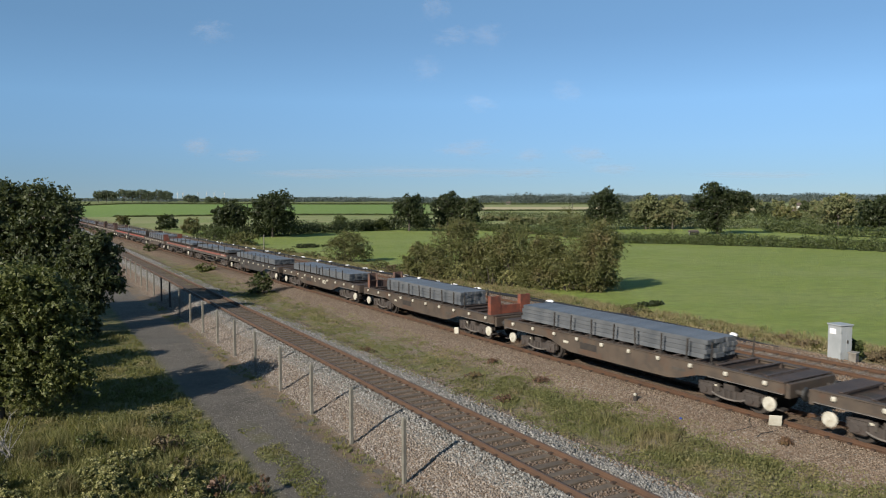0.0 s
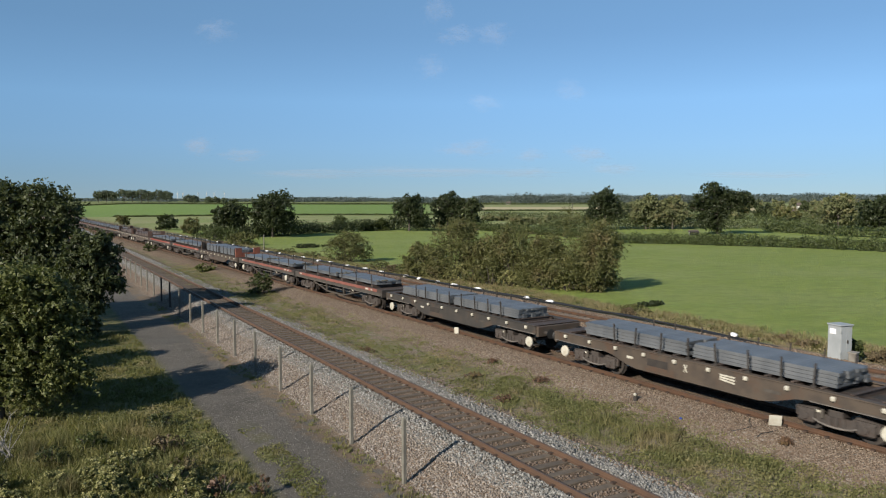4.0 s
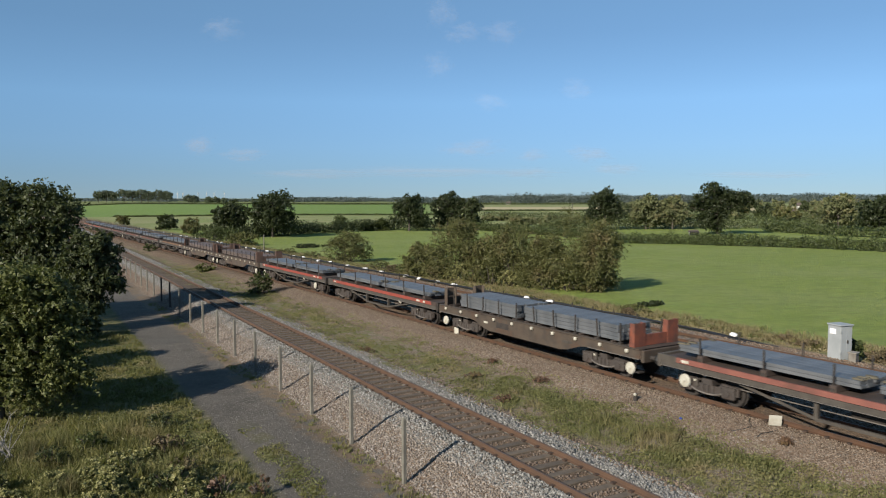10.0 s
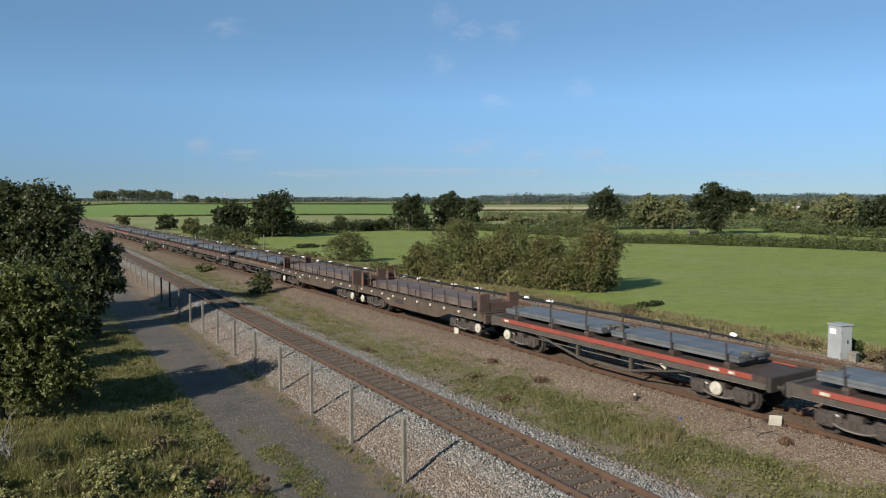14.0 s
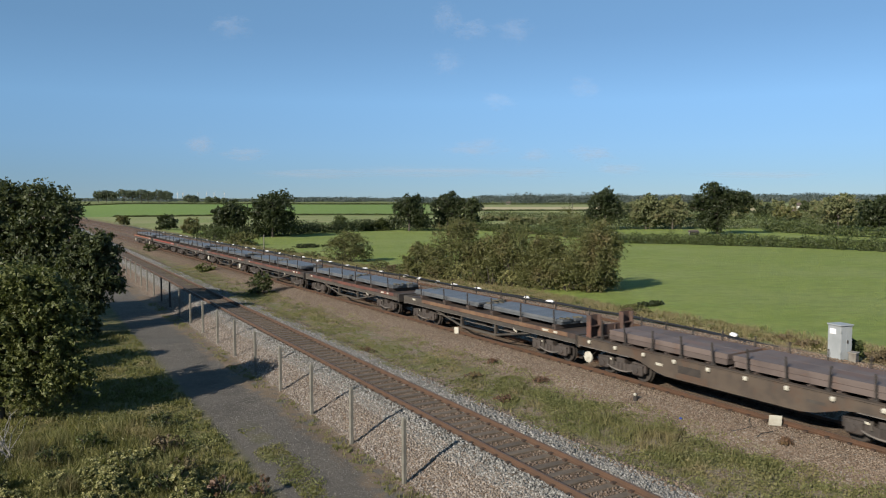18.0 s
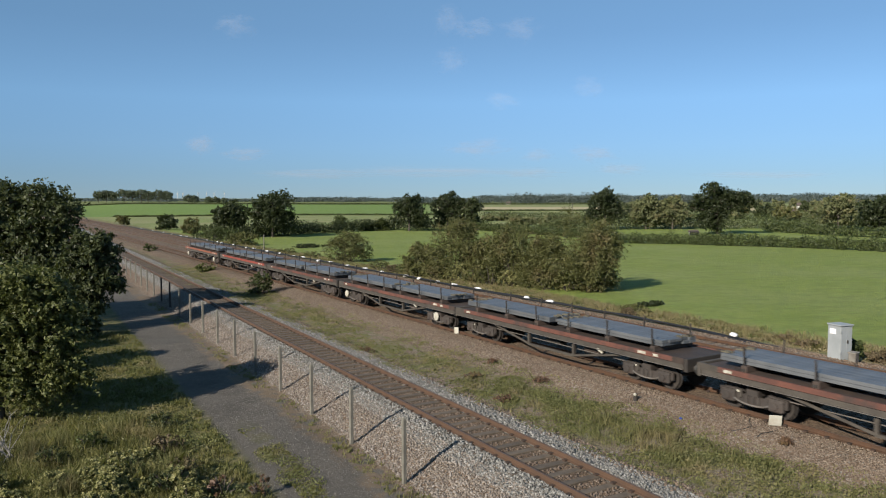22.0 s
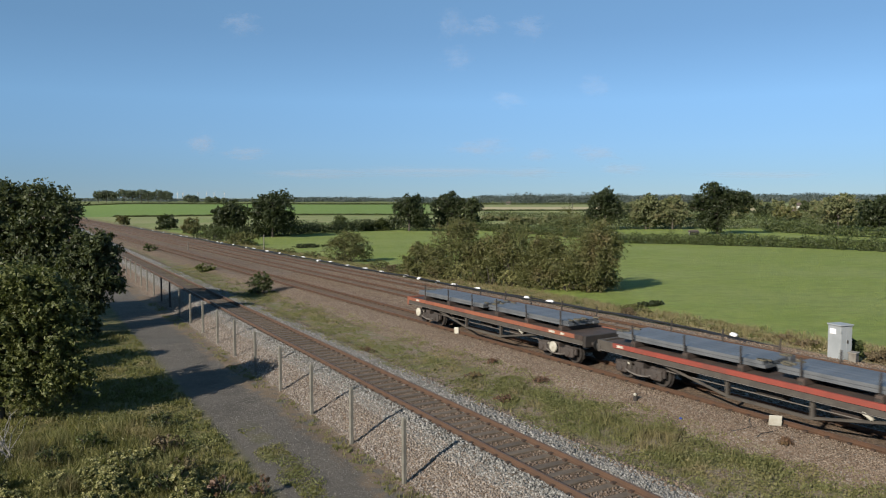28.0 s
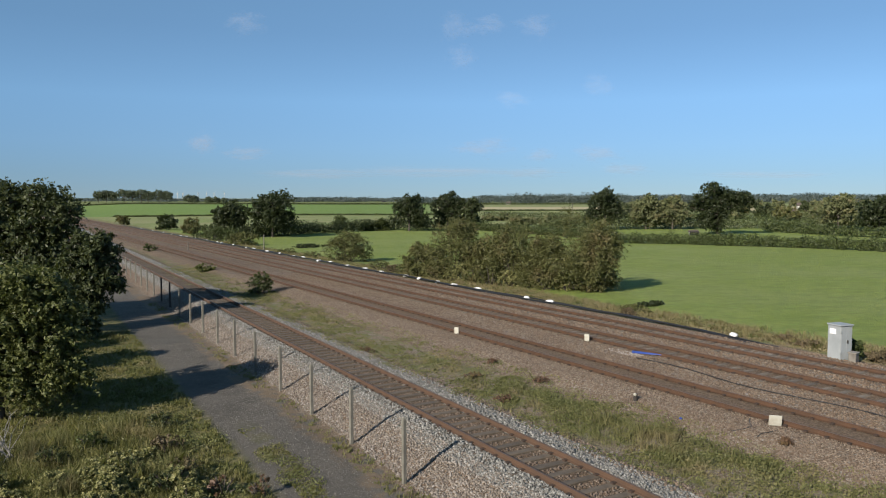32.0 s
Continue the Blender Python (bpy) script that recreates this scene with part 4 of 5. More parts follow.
weed_carpet(-3.0, 5.5, 15, 40, 520, 50000, 0.032, 0.12, M_BRIGHTWEED, "leafy weeds in the rough grass", 406, True, 0.0)
weed_carpet(6.3, 7.2, 13, 25, 60, 5000, 0.026, 0.05, M_BRIGHTWEED, "weeds growing in the gravel path", 407, True, 0.0)


# ---------------------------------------------------------------- far houses
M_ROOF = surface("brown_roof_tiles", (0.0659, 0.0513, 0.043), (0.0899, 0.0725, 0.0598), 2, 0.85)
M_WALL = surface("white_rendered_wall", (0.4824, 0.4802, 0.4524), (0.4246, 0.4145, 0.3858), 1, 0.8)
M_BRICK = surface("red_brick_wall", (0.1917, 0.0785, 0.0539), (0.1558, 0.0604, 0.0419), 3, 0.85)
M_GLASS = surface("dark_window_glass", (0.018, 0.0212, 0.0239), (0.03, 0.0332, 0.0359), 1, 0.1)


def house(px, d, w, depth, h, wall, turn, label, name="house"):
    x, y = spot(px, d)
    t = new(name)
    t.location, t.rotation_euler = (x, y, level(x, y)), (0, 0, turn)
    tagged(t, label, "house" if name == "house" else "shed", "far buildings")
    part("wall", box(-w / 2, w / 2, -depth / 2, depth / 2, -0.5, h), wall, t)
    part("roof", plate([(-depth / 2 - 0.3, h - 0.05), (depth / 2 + 0.3, h - 0.05), (0, h + depth * 0.42)], -w / 2 - 0.2, w / 2 + 0.2), M_ROOF, t)
    for k in (-0.3, 0.0, 0.3):
        part("window", lambda: box(-0.55, 0.55, -0.04, 0.04, -0.6, 0.6), M_GLASS, t, loc=(k * w, -depth / 2 - 0.02, h * 0.55), key="far_window")
    if name == "house":
        part("chimney", lambda: box(-0.4, 0.4, -0.4, 0.4, 0, 1.6), M_ROOF, t, loc=(w * 0.4, 0, h + depth * 0.3), key="chimney")


house(1196, 420, 9, 5, 3.6, M_WALL, -0.5, "far white house among trees")
house(1420, 430, 6, 4.5, 3.2, M_WALL, -0.9, "far cream house with a tiled roof")
house(1398, 330, 4, 3, 2.2, M_WALL, -0.4, "far small white shed", "shed")
house(1447, 300, 3.5, 2.0, 1.2, M_WALL, -0.5, "far small cream shed", "shed")
house(1512, 400, 7, 5, 3.6, M_BRICK, -0.6, "far red-brick house behind trees")
house(1228, 168, 1.7, 1.2, 0.75, M_WALL, -0.5, "small white trailer shed under the oak", "shed")
house(900, 800, 4.5, 3.5, 1.6, M_WALL, -0.5, "far white house before the woods")


def wind_turbine(px, turn):
    x, y = spot(px, 3300)
    t = new("wind_turbine")
    t.location, t.rotation_euler = (x, y, level(x, y)), (0, 0, 0.6)
    tagged(t, "tiny white wind turbine on the horizon", "wind turbine", "wind farm")
    part("tower", rod((0, 0, -4), (0, 0, 24), 1.1, 0.7, 8), M_WALL, t)
    part("nacelle", box(-1, 1, -2, 2, 23.5, 25.5), M_WALL, t)
    for k in range(3):
        a = turn + k * 2.094
        part("blade", rod((0, -2.2, 24.5), (math.sin(a) * 13, -2.2, 24.5 + math.cos(a) * 13), 0.6, 0.2, 6), M_WALL, t)


for k, px in enumerate((316, 325, 352, 367, 380, 398)):
    wind_turbine(px, k * 0.7)


def pole(x, y, h, r, label, material):
    t = new("post")
    t.location = (x, y, level(x, y) - 0.1)
    tagged(t, label, "post")
    part("shaft", rod((0, 0, 0), (0, 0, h), r, r * 0.8, 8), material, t)
    part("cap", rod((0, 0, h), (0, 0, h + 0.06), r * 1.2, r * 0.5, 8), material, t)


pole(36.1, 110.0, 2.5, 0.09, "grey post beside the tracks", M_POST)
pole(27.4 - 1.9, 113.0, 1.3, 0.08, "small post between the main lines", M_POST)
for px, d, h in ((1013, 330, 6.5), (857, 330, 5.5)):
    x, y = spot(px, d)
    pole(x, y, h, 0.14, "wooden pole standing in far fields", M_WOOD)


# ---------------------------------------------------------------- rolling stock
def S(t):
    """How far the train has come since the start of the clip."""
    return 8.8 * t + 0.0175 * t * t + 0.12


MOVING, ROLLING = [], []


def bogie_mesh(wb):
    b = bmesh.new()
    for s in (-1, 1):
        form = [(-wb / 2 - 0.38, 0.42), (-wb / 2 - 0.38, 0.72), (-wb / 2 + 0.3, 0.78), (-0.45, 0.62), (0.45, 0.62), (wb / 2 - 0.3, 0.78), (wb / 2 + 0.38, 0.72), (wb / 2 + 0.38, 0.42), (wb / 2 - 0.3, 0.4), (0.5, 0.28), (-0.5, 0.28), (-wb / 2 + 0.3, 0.4)]
        plate(form, s * 0.96, s * 1.06, b)
        for k in (-0.22, 0, 0.22):
            rod((s * 1.06, k, 0.3), (s * 1.06, k, 0.62), 0.075, n=8, bm=b)
    box(-1.1, 1.1, -0.22, 0.22, 0.62, 0.82, b)
    return b


def axlebox_mesh():
    b = box(-0.1, 0.1, -0.27, 0.27, -0.2, 0.2, bevel=0.05)
    rod((-0.14, 0, 0), (-0.08, 0, 0), 0.11, n=10, bm=b)
    box(-0.06, 0.08, -0.3, 0.3, 0.17, 0.23, b)
    return b


def wheelset_mesh():
    b = rod((-1.02, 0, 0), (1.02, 0, 0), 0.08, n=8)
    for s in (-1, 1):
        rod((s * 0.68, 0, 0), (s * 0.8, 0, 0), 0.46, n=20, bm=b)
        rod((s * 0.66, 0, 0), (s * 0.68, 0, 0), 0.5, n=20, bm=b)
        for k in range(4):
            a = k * math.pi / 2
            p = Vector((s * 0.81, math.cos(a) * 0.26, math.sin(a) * 0.26))
            rod(p, p + Vector((s * 0.02, 0, 0)), 0.06, n=6, bm=b)
    return b


def bogie(parent, y, wb):
    g = part("bogie", lambda: bogie_mesh(wb), M_BOGIE, parent, loc=(0, y, 0), key=("bogie", wb))
    for s in (-1, 1):
        w = part("wheelset", wheelset_mesh, M_DARK, g, loc=(0, s * wb / 2, 0.46), key="wheelset")
        ROLLING.append((w, s * wb / 2))
        for k in (-1, 1):
            part("axlebox", axlebox_mesh, M_BOGIE, g, loc=(k * 1.08, s * wb / 2, 0.48), key="axlebox", rot=(0, 0, 0 if k < 0 else math.pi))
    for k in (-1, 1):
        part("label_plate", lambda: box(-0.006, 0.006, -0.09, 0.09, -0.035, 0.035), M_WHITE, g, "small white plate", loc=(k * 1.068, wb / 2 - 0.35, 0.68), key="bogie_plate")
        part("tie_bar", lambda: bow_mesh(wb), M_BOW, g, "curved tie bar", loc=(k * 1.12, 0, 0), key=("bow", wb))
        part("brake_shoe_lever", lambda: box(-0.03, 0.03, -0.05, 0.05, 0.5, 0.78), M_GRIME, g, loc=(k * 1.1, 0.42, 0), key="shoe_lever")
    return g


def bow_mesh(wb):
    pts = [(0, (wb / 2 - 0.2) * math.cos(a), 0.5 - 0.2 * math.sin(a)) for a in [math.pi * i / 8 for i in range(9)]]
    return tube_mesh(pts, 0.035)


def handwheel_mesh():
    b = rod((-0.03, 0, 0), (0.03, 0, 0), 0.238, n=24)
    rod((-0.055, 0, 0), (-0.03, 0, 0), 0.2, 0.225, 24, b)
    rod((-0.075, 0, 0), (-0.055, 0, 0), 0.055, n=12, bm=b)
    return b


def buffer(parent, x, y, s):
    b = part("buffer", lambda: rod((0, 0, 0), (0, 0.34, 0), 0.1, 0.075, 10), M_DARK, parent, loc=(x, y, 1.05), key="buffer_body", rot=(0, 0, 0 if s > 0 else math.pi))
    part("buffer_head", lambda: rod((0, 0.34, 0), (0, 0.4, 0), 0.2, 0.23, 16), M_BLACK, b, key="buffer_head")


def running_gear(w, half, centre, wb):
    bogie(w, centre, wb)
    bogie(w, -centre, wb)
    for s in (-1, 1):
        for x in (-0.86, 0.86):
            buffer(w, x, s * half, s)
        part("coupling", lambda: box(-0.06, 0.06, -0.1, 0.42, 0.95, 1.05, bevel=0.02), M_BLACK, w, loc=(0, s * half, 0), key="coupling", rot=(0, 0, 0 if s > 0 else math.pi))
        part("brake_hose", lambda: rod((0.3, 0.02, 0.95), (0.33, 0.2, 0.6), 0.03, n=6), M_BLACK, w, loc=(0, s * half, 0), key="hose", rot=(0, 0, 0 if s > 0 else math.pi))


def stanchion_mesh(h):
    b = box(-0.032, 0.032, -0.025, 0.025, 0, h, bevel=0.008)
    box(-0.06, 0.06, -0.08, 0.08, 0, 0.07, b)
    box(-0.05, 0.05, -0.05, 0.05, -0.16, 0.0, b)
    return b


def bulkhead_mesh():
    b = bmesh.new()
    for s in (-1, 1):
        box(s * 0.95 - 0.31, s * 0.95 + 0.31, -0.1, -0.06, 0.0, 0.98, b)
        for k in (-1, 1):
            box(s * 0.95 + k * 0.29 - 0.03, s * 0.95 + k * 0.29 + 0.03, -0.06, 0.16, 0.0, 0.98, b, 0.012)
        box(s * 0.95 - 0.26, s * 0.95 + 0.26, -0.06, 0.14, 0.5, 0.54, b)
    box(-0.64, 0.64, -0.08, 0.0, 0.06, 0.5, b)
    for x in (-0.3, 0.3):
        rod((x, 0.02, 0.1), (x, 0.02, 0.5), 0.03, n=6, bm=b)
    return b


def beam_mesh():
    """A cross beam: web between two flanges, with cleats at its ends."""
    b = box(-1.16, 1.16, -0.065, 0.065, 1.425, 1.45)
    box(-1.16, 1.16, -0.02, 0.02, 1.25, 1.425, b)
    for s in (-1, 1):
        box(s * 1.02 - 0.05, s * 1.02 + 0.05, -0.1, 0.1, 1.25, 1.4, b)
    return b


def end_deck_mesh():
    """The plated end of the deck, with a step down at the edge."""
    b = box(-1.22, 1.22, -0.42, 0.42, 1.36, 1.385, bevel=0.01)
    box(-1.1, 1.1, -0.3, -0.22, 1.385, 1.4, b)
    return b


def fishbelly_wagon(centre, label, bulk=(0, 0), posts=(4, 2.9, 1.6, 0.3, -0.9, -2.2, -3.4, -4.5), post_h=0.78, load=(), paint=None):
    """Brown bogie steel wagon with deep curved side girders."""
    w = new("steel_wagon")
    tagged(w, label, "wagon", "wagons of the train")
    MOVING.append((w, centre, 22.8, 0.0))
    paint = paint or M_WAGON
    form = [(-7.42, 1.02), (-7.42, 1.36), (7.42, 1.36), (7.42, 1.02), (4.6, 1.02), (4.0, 0.94), (3.2, 0.68), (2.7, 0.6), (-2.7, 0.6), (-3.2, 0.68), (-4.0, 0.94), (-4.6, 1.02)]
    for s in (-1, 1):
        part("side_girder", lambda: plate(form, -0.05, 0.05), paint, w, loc=(s * 1.27, 0, 0), key="fishbelly")
        part("girder_flange", lambda: box(-0.12, 0.12, -7.42, 7.42, 1.36, 1.4), paint, w, loc=(s * 1.24, 0, 0), key="flange")
        for k in range(10):
            part("tie_down", lambda: box(-0.06, 0.06, -0.075, 0.075, -0.075, 0.075, bevel=0.03), M_WHITE, w, loc=(s * 1.37, -6.75 + 1.5 * k, 1.24), key="tie_down")
        for yy, dy, col in ((1.6, 0.5, M_DARK), (-3.2, 0.3, M_GRIME), (3.0, 0.16, M_WHITE)):
            part("data_panel", lambda: box(-0.004, 0.004, -dy, dy, -0.14 if dy > 0.4 else -0.05, 0.14 if dy > 0.4 else 0.05), col, w, loc=(s * 1.324, yy, 1.0), key=("panel", dy))
        for yy in posts:
            part("stanchion", lambda: stanchion_mesh(post_h), M_DARK, w, loc=(s * 1.16, yy, 1.4), key=("stanchion", post_h), rot=(random.uniform(-0.09, 0.09), s * 0.02, 0))
        if s:
            for yy in (6.92, -6.85):
                h = part("handbrake_wheel", handwheel_mesh, M_WHITE, w, "white-painted handbrake wheel", loc=(s * 1.24, yy, 0.56), key="handwheel", rot=(0, 0, 0 if s < 0 else math.pi))
                part("spindle", lambda: rod((0.0, 0, 0), (0.4, 0, 0.15), 0.025, n=6), M_DARK, h, key="spindle")
    part("centre_sill", lambda: box(-0.3, 0.3, -7.4, 7.4, 0.86, 1.26), M_DARK, w, key="sill_f")
    part("deck", lambda: box(-1.2, 1.2, -7.42, 7.42, 1.2, 1.25), M_DECK, w, key="deck_f")
    for k in range(15):
        part("bolster", beam_mesh, M_BEAM, w, loc=(0, -6.65 + 0.95 * k, 0), key="bolster_f")
    for s in (-1, 1):
        part("headstock", lambda: box(-1.3, 1.3, -0.08, 0.08, 0.88, 1.36, bevel=0.02), M_WAGON, w, loc=(0, s * 7.5, 0), key="headstock_f")
        part("end_deck", end_deck_mesh, M_DECK, w, loc=(0, s * 7.0, 0.02), key="end_deck", rot=(0, 0, 0 if s > 0 else math.pi))
        # bottom flange on the near side only, coloured pale as a sunlit edge
        part("sole_flange", lambda: box(-0.09, 0.09, -1.45, 1.45, 0.99, 1.02), M_BOW, w, loc=(-1.29, s * 5.95, 0), key="sole_flange", rot=(0, 0, 0))
        part("end_step", lambda: box(-0.16, 0.16, -0.1, 0.1, 0.45, 0.5), M_DARK, w, loc=(-1.2, s * 7.3, 0), key="end_step")
    running_gear(w, 7.56, 5.2, 1.85)
    for s, m in zip((1, -1), bulk):
        if m:
            part("bulkhead", bulkhead_mesh, m, w, "upright end stop", loc=(0, s * 6.95, 1.36), key="bulkhead", rot=(0, 0, math.pi if s > 0 else 0))
    for y0, y1, z1, wide, kind in load:
        stack(centre, y0, y1, 1.45, z1, wide, kind)
    return w


def girder_wagon(centre, label, paint, wheels=True, worn=6.9):
    """Bogie bolster wagon with painted sole bars and a trussed underframe."""
    w = new("bolster_wagon")
    tagged(w, label, "wagon", "wagons of the train")
    MOVING.append((w, centre, 22.8, 0.0))
    for s in (-1, 1):
        part("sole_bar", lambda: box(-0.06, 0.06, -7.6, 7.6, 1.03, 1.2), M_GRIME, w, loc=(s * 1.22, 0, 0), key="sole_low")
        part("painted_sole_bar", lambda: box(-0.05, 0.05, -7.1, worn, 1.22, 1.4), paint, w, loc=(s * 1.25, 0, 0), key=("sole_top", worn))
        part("end_plate", lambda: box(-0.05, 0.05, -7.62, -7.103, 1.2, 1.42), M_DECK, w, loc=(s * 1.25, 0, 0), key="end_plate")
        if worn < 7.6:
            part("end_plate", lambda: box(-0.05, 0.05, worn + 0.003, 7.62, 1.2, 1.42), M_GRIME, w, loc=(s * 1.25, 0, 0), key=("end_plate", worn))
        # bottom flange; its pale colour stands for the sun it catches
        part("sole_flange", lambda: box(-0.05, 0.05, -7.6, 7.6, 1.005, 1.027), M_BOW, w, loc=(s * 1.29, 0, 0), key="sole_flange_g")
        part("brake_rod", lambda: rod((0, -4.4, 0.7), (0, 4.4, 0.7), 0.022, n=6), M_BOW, w, loc=(s * 0.95, 0, 0), key="brake_rod_g")
        part("truss_rod", lambda: rod((0, 4.5, 0.98), (0, 1.55, 0.42), 0.055, n=6), M_GRIME, w, loc=(s * 1.14, 0, 0), key="truss_a")
        part("truss_rod", lambda: rod((0, -4.5, 0.98), (0, -1.55, 0.42), 0.055, n=6), M_GRIME, w, loc=(s * 1.14, 0, 0), key="truss_b")
        part("truss_bar", lambda: box(-0.05, 0.05, -1.6, 1.6, 0.37, 0.47), M_GRIME, w, loc=(s * 1.14, 0, 0), key="truss_c")
        for yy in (1.55, -1.55):
            part("queen_post", lambda: box(-0.06, 0.06, -0.06, 0.06, 0.42, 1.04), M_GRIME, w, loc=(s * 1.14, yy, 0), key="queen")
        for yy in (6.0, 3.45, 1.1, -1.1, -3.5, -5.95):
            part("stanchion", lambda: stanchion_mesh(0.84), M_DARK, w, loc=(s * 1.08, yy, 1.42), key=("stanchion", 0.84), rot=(random.uniform(-0.05, 0.05), s * 0.04, 0))
        for yy, dy, c in ((-5.6, 0.2, M_WHITE), (6.5, 0.16, M_WHITE), (-6.3, 0.12, M_WHITE)):
            part("data_panel", lambda: box(-0.004, 0.004, -dy, dy, -0.05, 0.05), c, w, loc=(s * 1.305, yy, 1.31), key=("panel_g", dy))
        part("lever", lambda: box(-0.03, 0.03, -0.16, 0.16, -0.04, 0.04), M_WHITE, w, loc=(s * 1.27, -3.3, 0.95), key="lever", rot=(0.5, 0, 0))
        if wheels:
            for yy in ((6.52, -5.64) if s < 0 else (5.64, -6.52)):
                part("handbrake_wheel", handwheel_mesh, M_WHITE, w, "white-painted handbrake wheel", loc=(s * 1.24, yy, 0.62), key="handwheel", rot=(0, 0, 0 if s < 0 else math.pi))
    part("deck", lambda: box(-1.19, 1.19, -7.55, 7.55, 1.3, 1.36), M_DECK, w, key="deck_g")
    part("centre_sill", lambda: box(-0.28, 0.28, -7.5, 7.5, 0.8, 1.28), M_DARK, w, key="sill_g")
    part("brake_cylinder", lambda: rod((-0.7, 0.6, 0.8), (-0.7, -0.4, 0.8), 0.2, n=12), M_DARK, w, key="cylinder")
    part("air_tank", lambda: rod((-0.75, -2.9, 0.78), (-0.75, -2.0, 0.78), 0.2, n=12), M_DECK, w, key="tank")
    for yy in (6.0, 3.45, 1.1, -1.1, -3.5, -5.95):
        part("bolster", lambda: box(-1.12, 1.12, -0.11, 0.11, 1.36, 1.59, bevel=0.02), M_BEAM, w, loc=(0, yy, 0), key="bolster_g")
    for s in (-1, 1):
        part("headstock", lambda: box(-1.3, 1.3, -0.08, 0.08, 0.92, 1.42, bevel=0.02), (paint if worn > 7.6 else M_GRIME) if s > 0 else M_DARK, w, loc=(0, s * 7.705, 0), key="headstock_g")
    running_gear(w, 7.66, 5.67, 1.8)
    stack(centre, 0.35, 7.05, 1.59, 1.83, 0.92, "plate")
    stack(centre, -6.3, -0.2, 1.59, 1.83, 0.92, "plate")
    return w


STACKS = [0]


def stack(centre, y0, y1, z0, z1, half, kind):
    """A load of steel lying on the bolsters, every length a part."""
    STACKS[0] += 1
    rnd = random.Random(STACKS[0])
    mid = (y0 + y1) / 2
    t = new("steel_load")
    label = {"bar": "stack of grey steel billets lying on a wagon", "plate": "flat stack of grey steel sections on a wagon", "slab": "rusty brown steel slabs lying on a wagon"}[kind]
    tagged(t, label, "steel load", "steel loads on the train")
    MOVING.append((t, centre + mid, 22.8, z0))
    L = (y1 - y0) / 2
    rows, cols = {"bar": (4, 7), "plate": (2, 5), "slab": (2, 2)}[kind]
    h, wd = (z1 - z0) / rows, 2 * half / cols
    mat = M_SLAB if kind == "slab" else M_STEEL
    for r in range(rows):
        for c in range(cols):
            part({"bar": "billet", "plate": "flat_bar", "slab": "slab"}[kind], lambda: box(-wd / 2 + 0.004, wd / 2 - 0.004, -L, L, 0.003, h - 0.003, bevel=0.008), mat, t,
                 loc=(-half + wd * (c + 0.5), rnd.uniform(-0.07, 0.07), r * h), key=(kind, round(L, 2), round(wd, 3), round(h, 3)))

    if kind == "plate":
        for e in (-1, 1):
            for k in range(5):
                part("packing_timber", lambda: box(-0.05, 0.05, -0.16, 0.16, 0, 0.05), M_PACK, t, loc=(rnd.uniform(-half * 0.9, half * 0.9), e * (L - rnd.uniform(0.0, 0.2)), z1 - z0), key="packing", rot=(0, 0, rnd.uniform(-0.3, 0.3)))


B, R = M_WAGON, M_RUSTRED
STD = (6.2, 4.9, 3.5, 2.1, 0.7, -0.7, -2.1, -3.5, -4.9, -6.2)
fishbelly_wagon(5.6, "brown bogie steel wagon with an empty front deck", (0, 0), load=((-5.6, 3.4, 2.12, 0.85, "bar"),))
fishbelly_wagon(21.4, "brown bogie steel wagon with bare end decks", (0, 0), load=((-4.0, 6.7, 2.16, 0.85, "bar"),))
fishbelly_wagon(37.2, "brown bogie steel wagon with faded red end stops", (M_RUSTBROWN, R), load=((-3.6, 5.05, 2.16, 0.85, "bar"),))
CHALKED = fishbelly_wagon(53.1, "brown bogie steel wagon with chalk marks and two loads", (0, 0), load=((0.6, 6.0, 1.95, 0.9, "bar"), (-5.1, 0.3, 1.95, 0.9, "bar")))
for turn in (0.5, -0.5):
    part("chalk_mark", lambda: box(-0.003, 0.003, -0.02, 0.02, -0.16, 0.16), M_WHITE, CHALKED, "rough white chalk cross", loc=(-1.324, 0.28, 1.08), key="chalk", rot=(turn, 0, 0))
for k in range(3):
    part("chalk_mark", lambda: box(-0.003, 0.003, -0.3, 0.3, -0.03, 0.03), M_WHITE, CHALKED, "rubbed white chalk writing", loc=(-1.324, -1.5, 1.16 - 0.09 * k), key="chalk_row", rot=(0.04 * k, 0, 0))
fishbelly_wagon(69.4, "black-painted bogie steel wagon with two loads", (0, 0), load=((0.6, 6.0, 1.9, 0.95, "bar"), (-5.6, 0.2, 1.9, 0.95, "bar")), paint=M_BLACKSIDE)
girder_wagon(85.4, "faded red bolster wagon with two flat steel loads", SOLE["faded"], wheels=False)
girder_wagon(101.2, "faded red bolster wagon with white brake wheels", SOLE["faded"])
fishbelly_wagon(117.25, "brown bogie steel wagon with end stops at both ends", (B, R), STD, 0.85, ((0.9, 5.9, 2.1, 0.95, "bar"), (-5.9, 0.3, 2.1, 0.95, "bar")))
girder_wagon(132.8, "red-barred bolster wagon with two flat steel loads", SOLE["red"], wheels=False)
girder_wagon(148.9, "red-barred bolster wagon with white brake wheels", SOLE["red"])
fishbelly_wagon(164.8, "brown bogie steel wagon carrying rusty slabs", (M_RUSTBROWN, M_RUSTBROWN), STD, 0.8, ((0.2, 5.9, 1.85, 1.0, "slab"), (-5.9, 0.0, 1.85, 1.0, "slab")))
fishbelly_wagon(180.2, "brown bogie steel wagon carrying rusty slabs", (M_RUSTBROWN, M_RUSTBROWN), STD, 0.8, ((0.2, 5.9, 1.85, 1.0, "slab"), (-5.9, 0.0, 1.85, 1.0, "slab")))
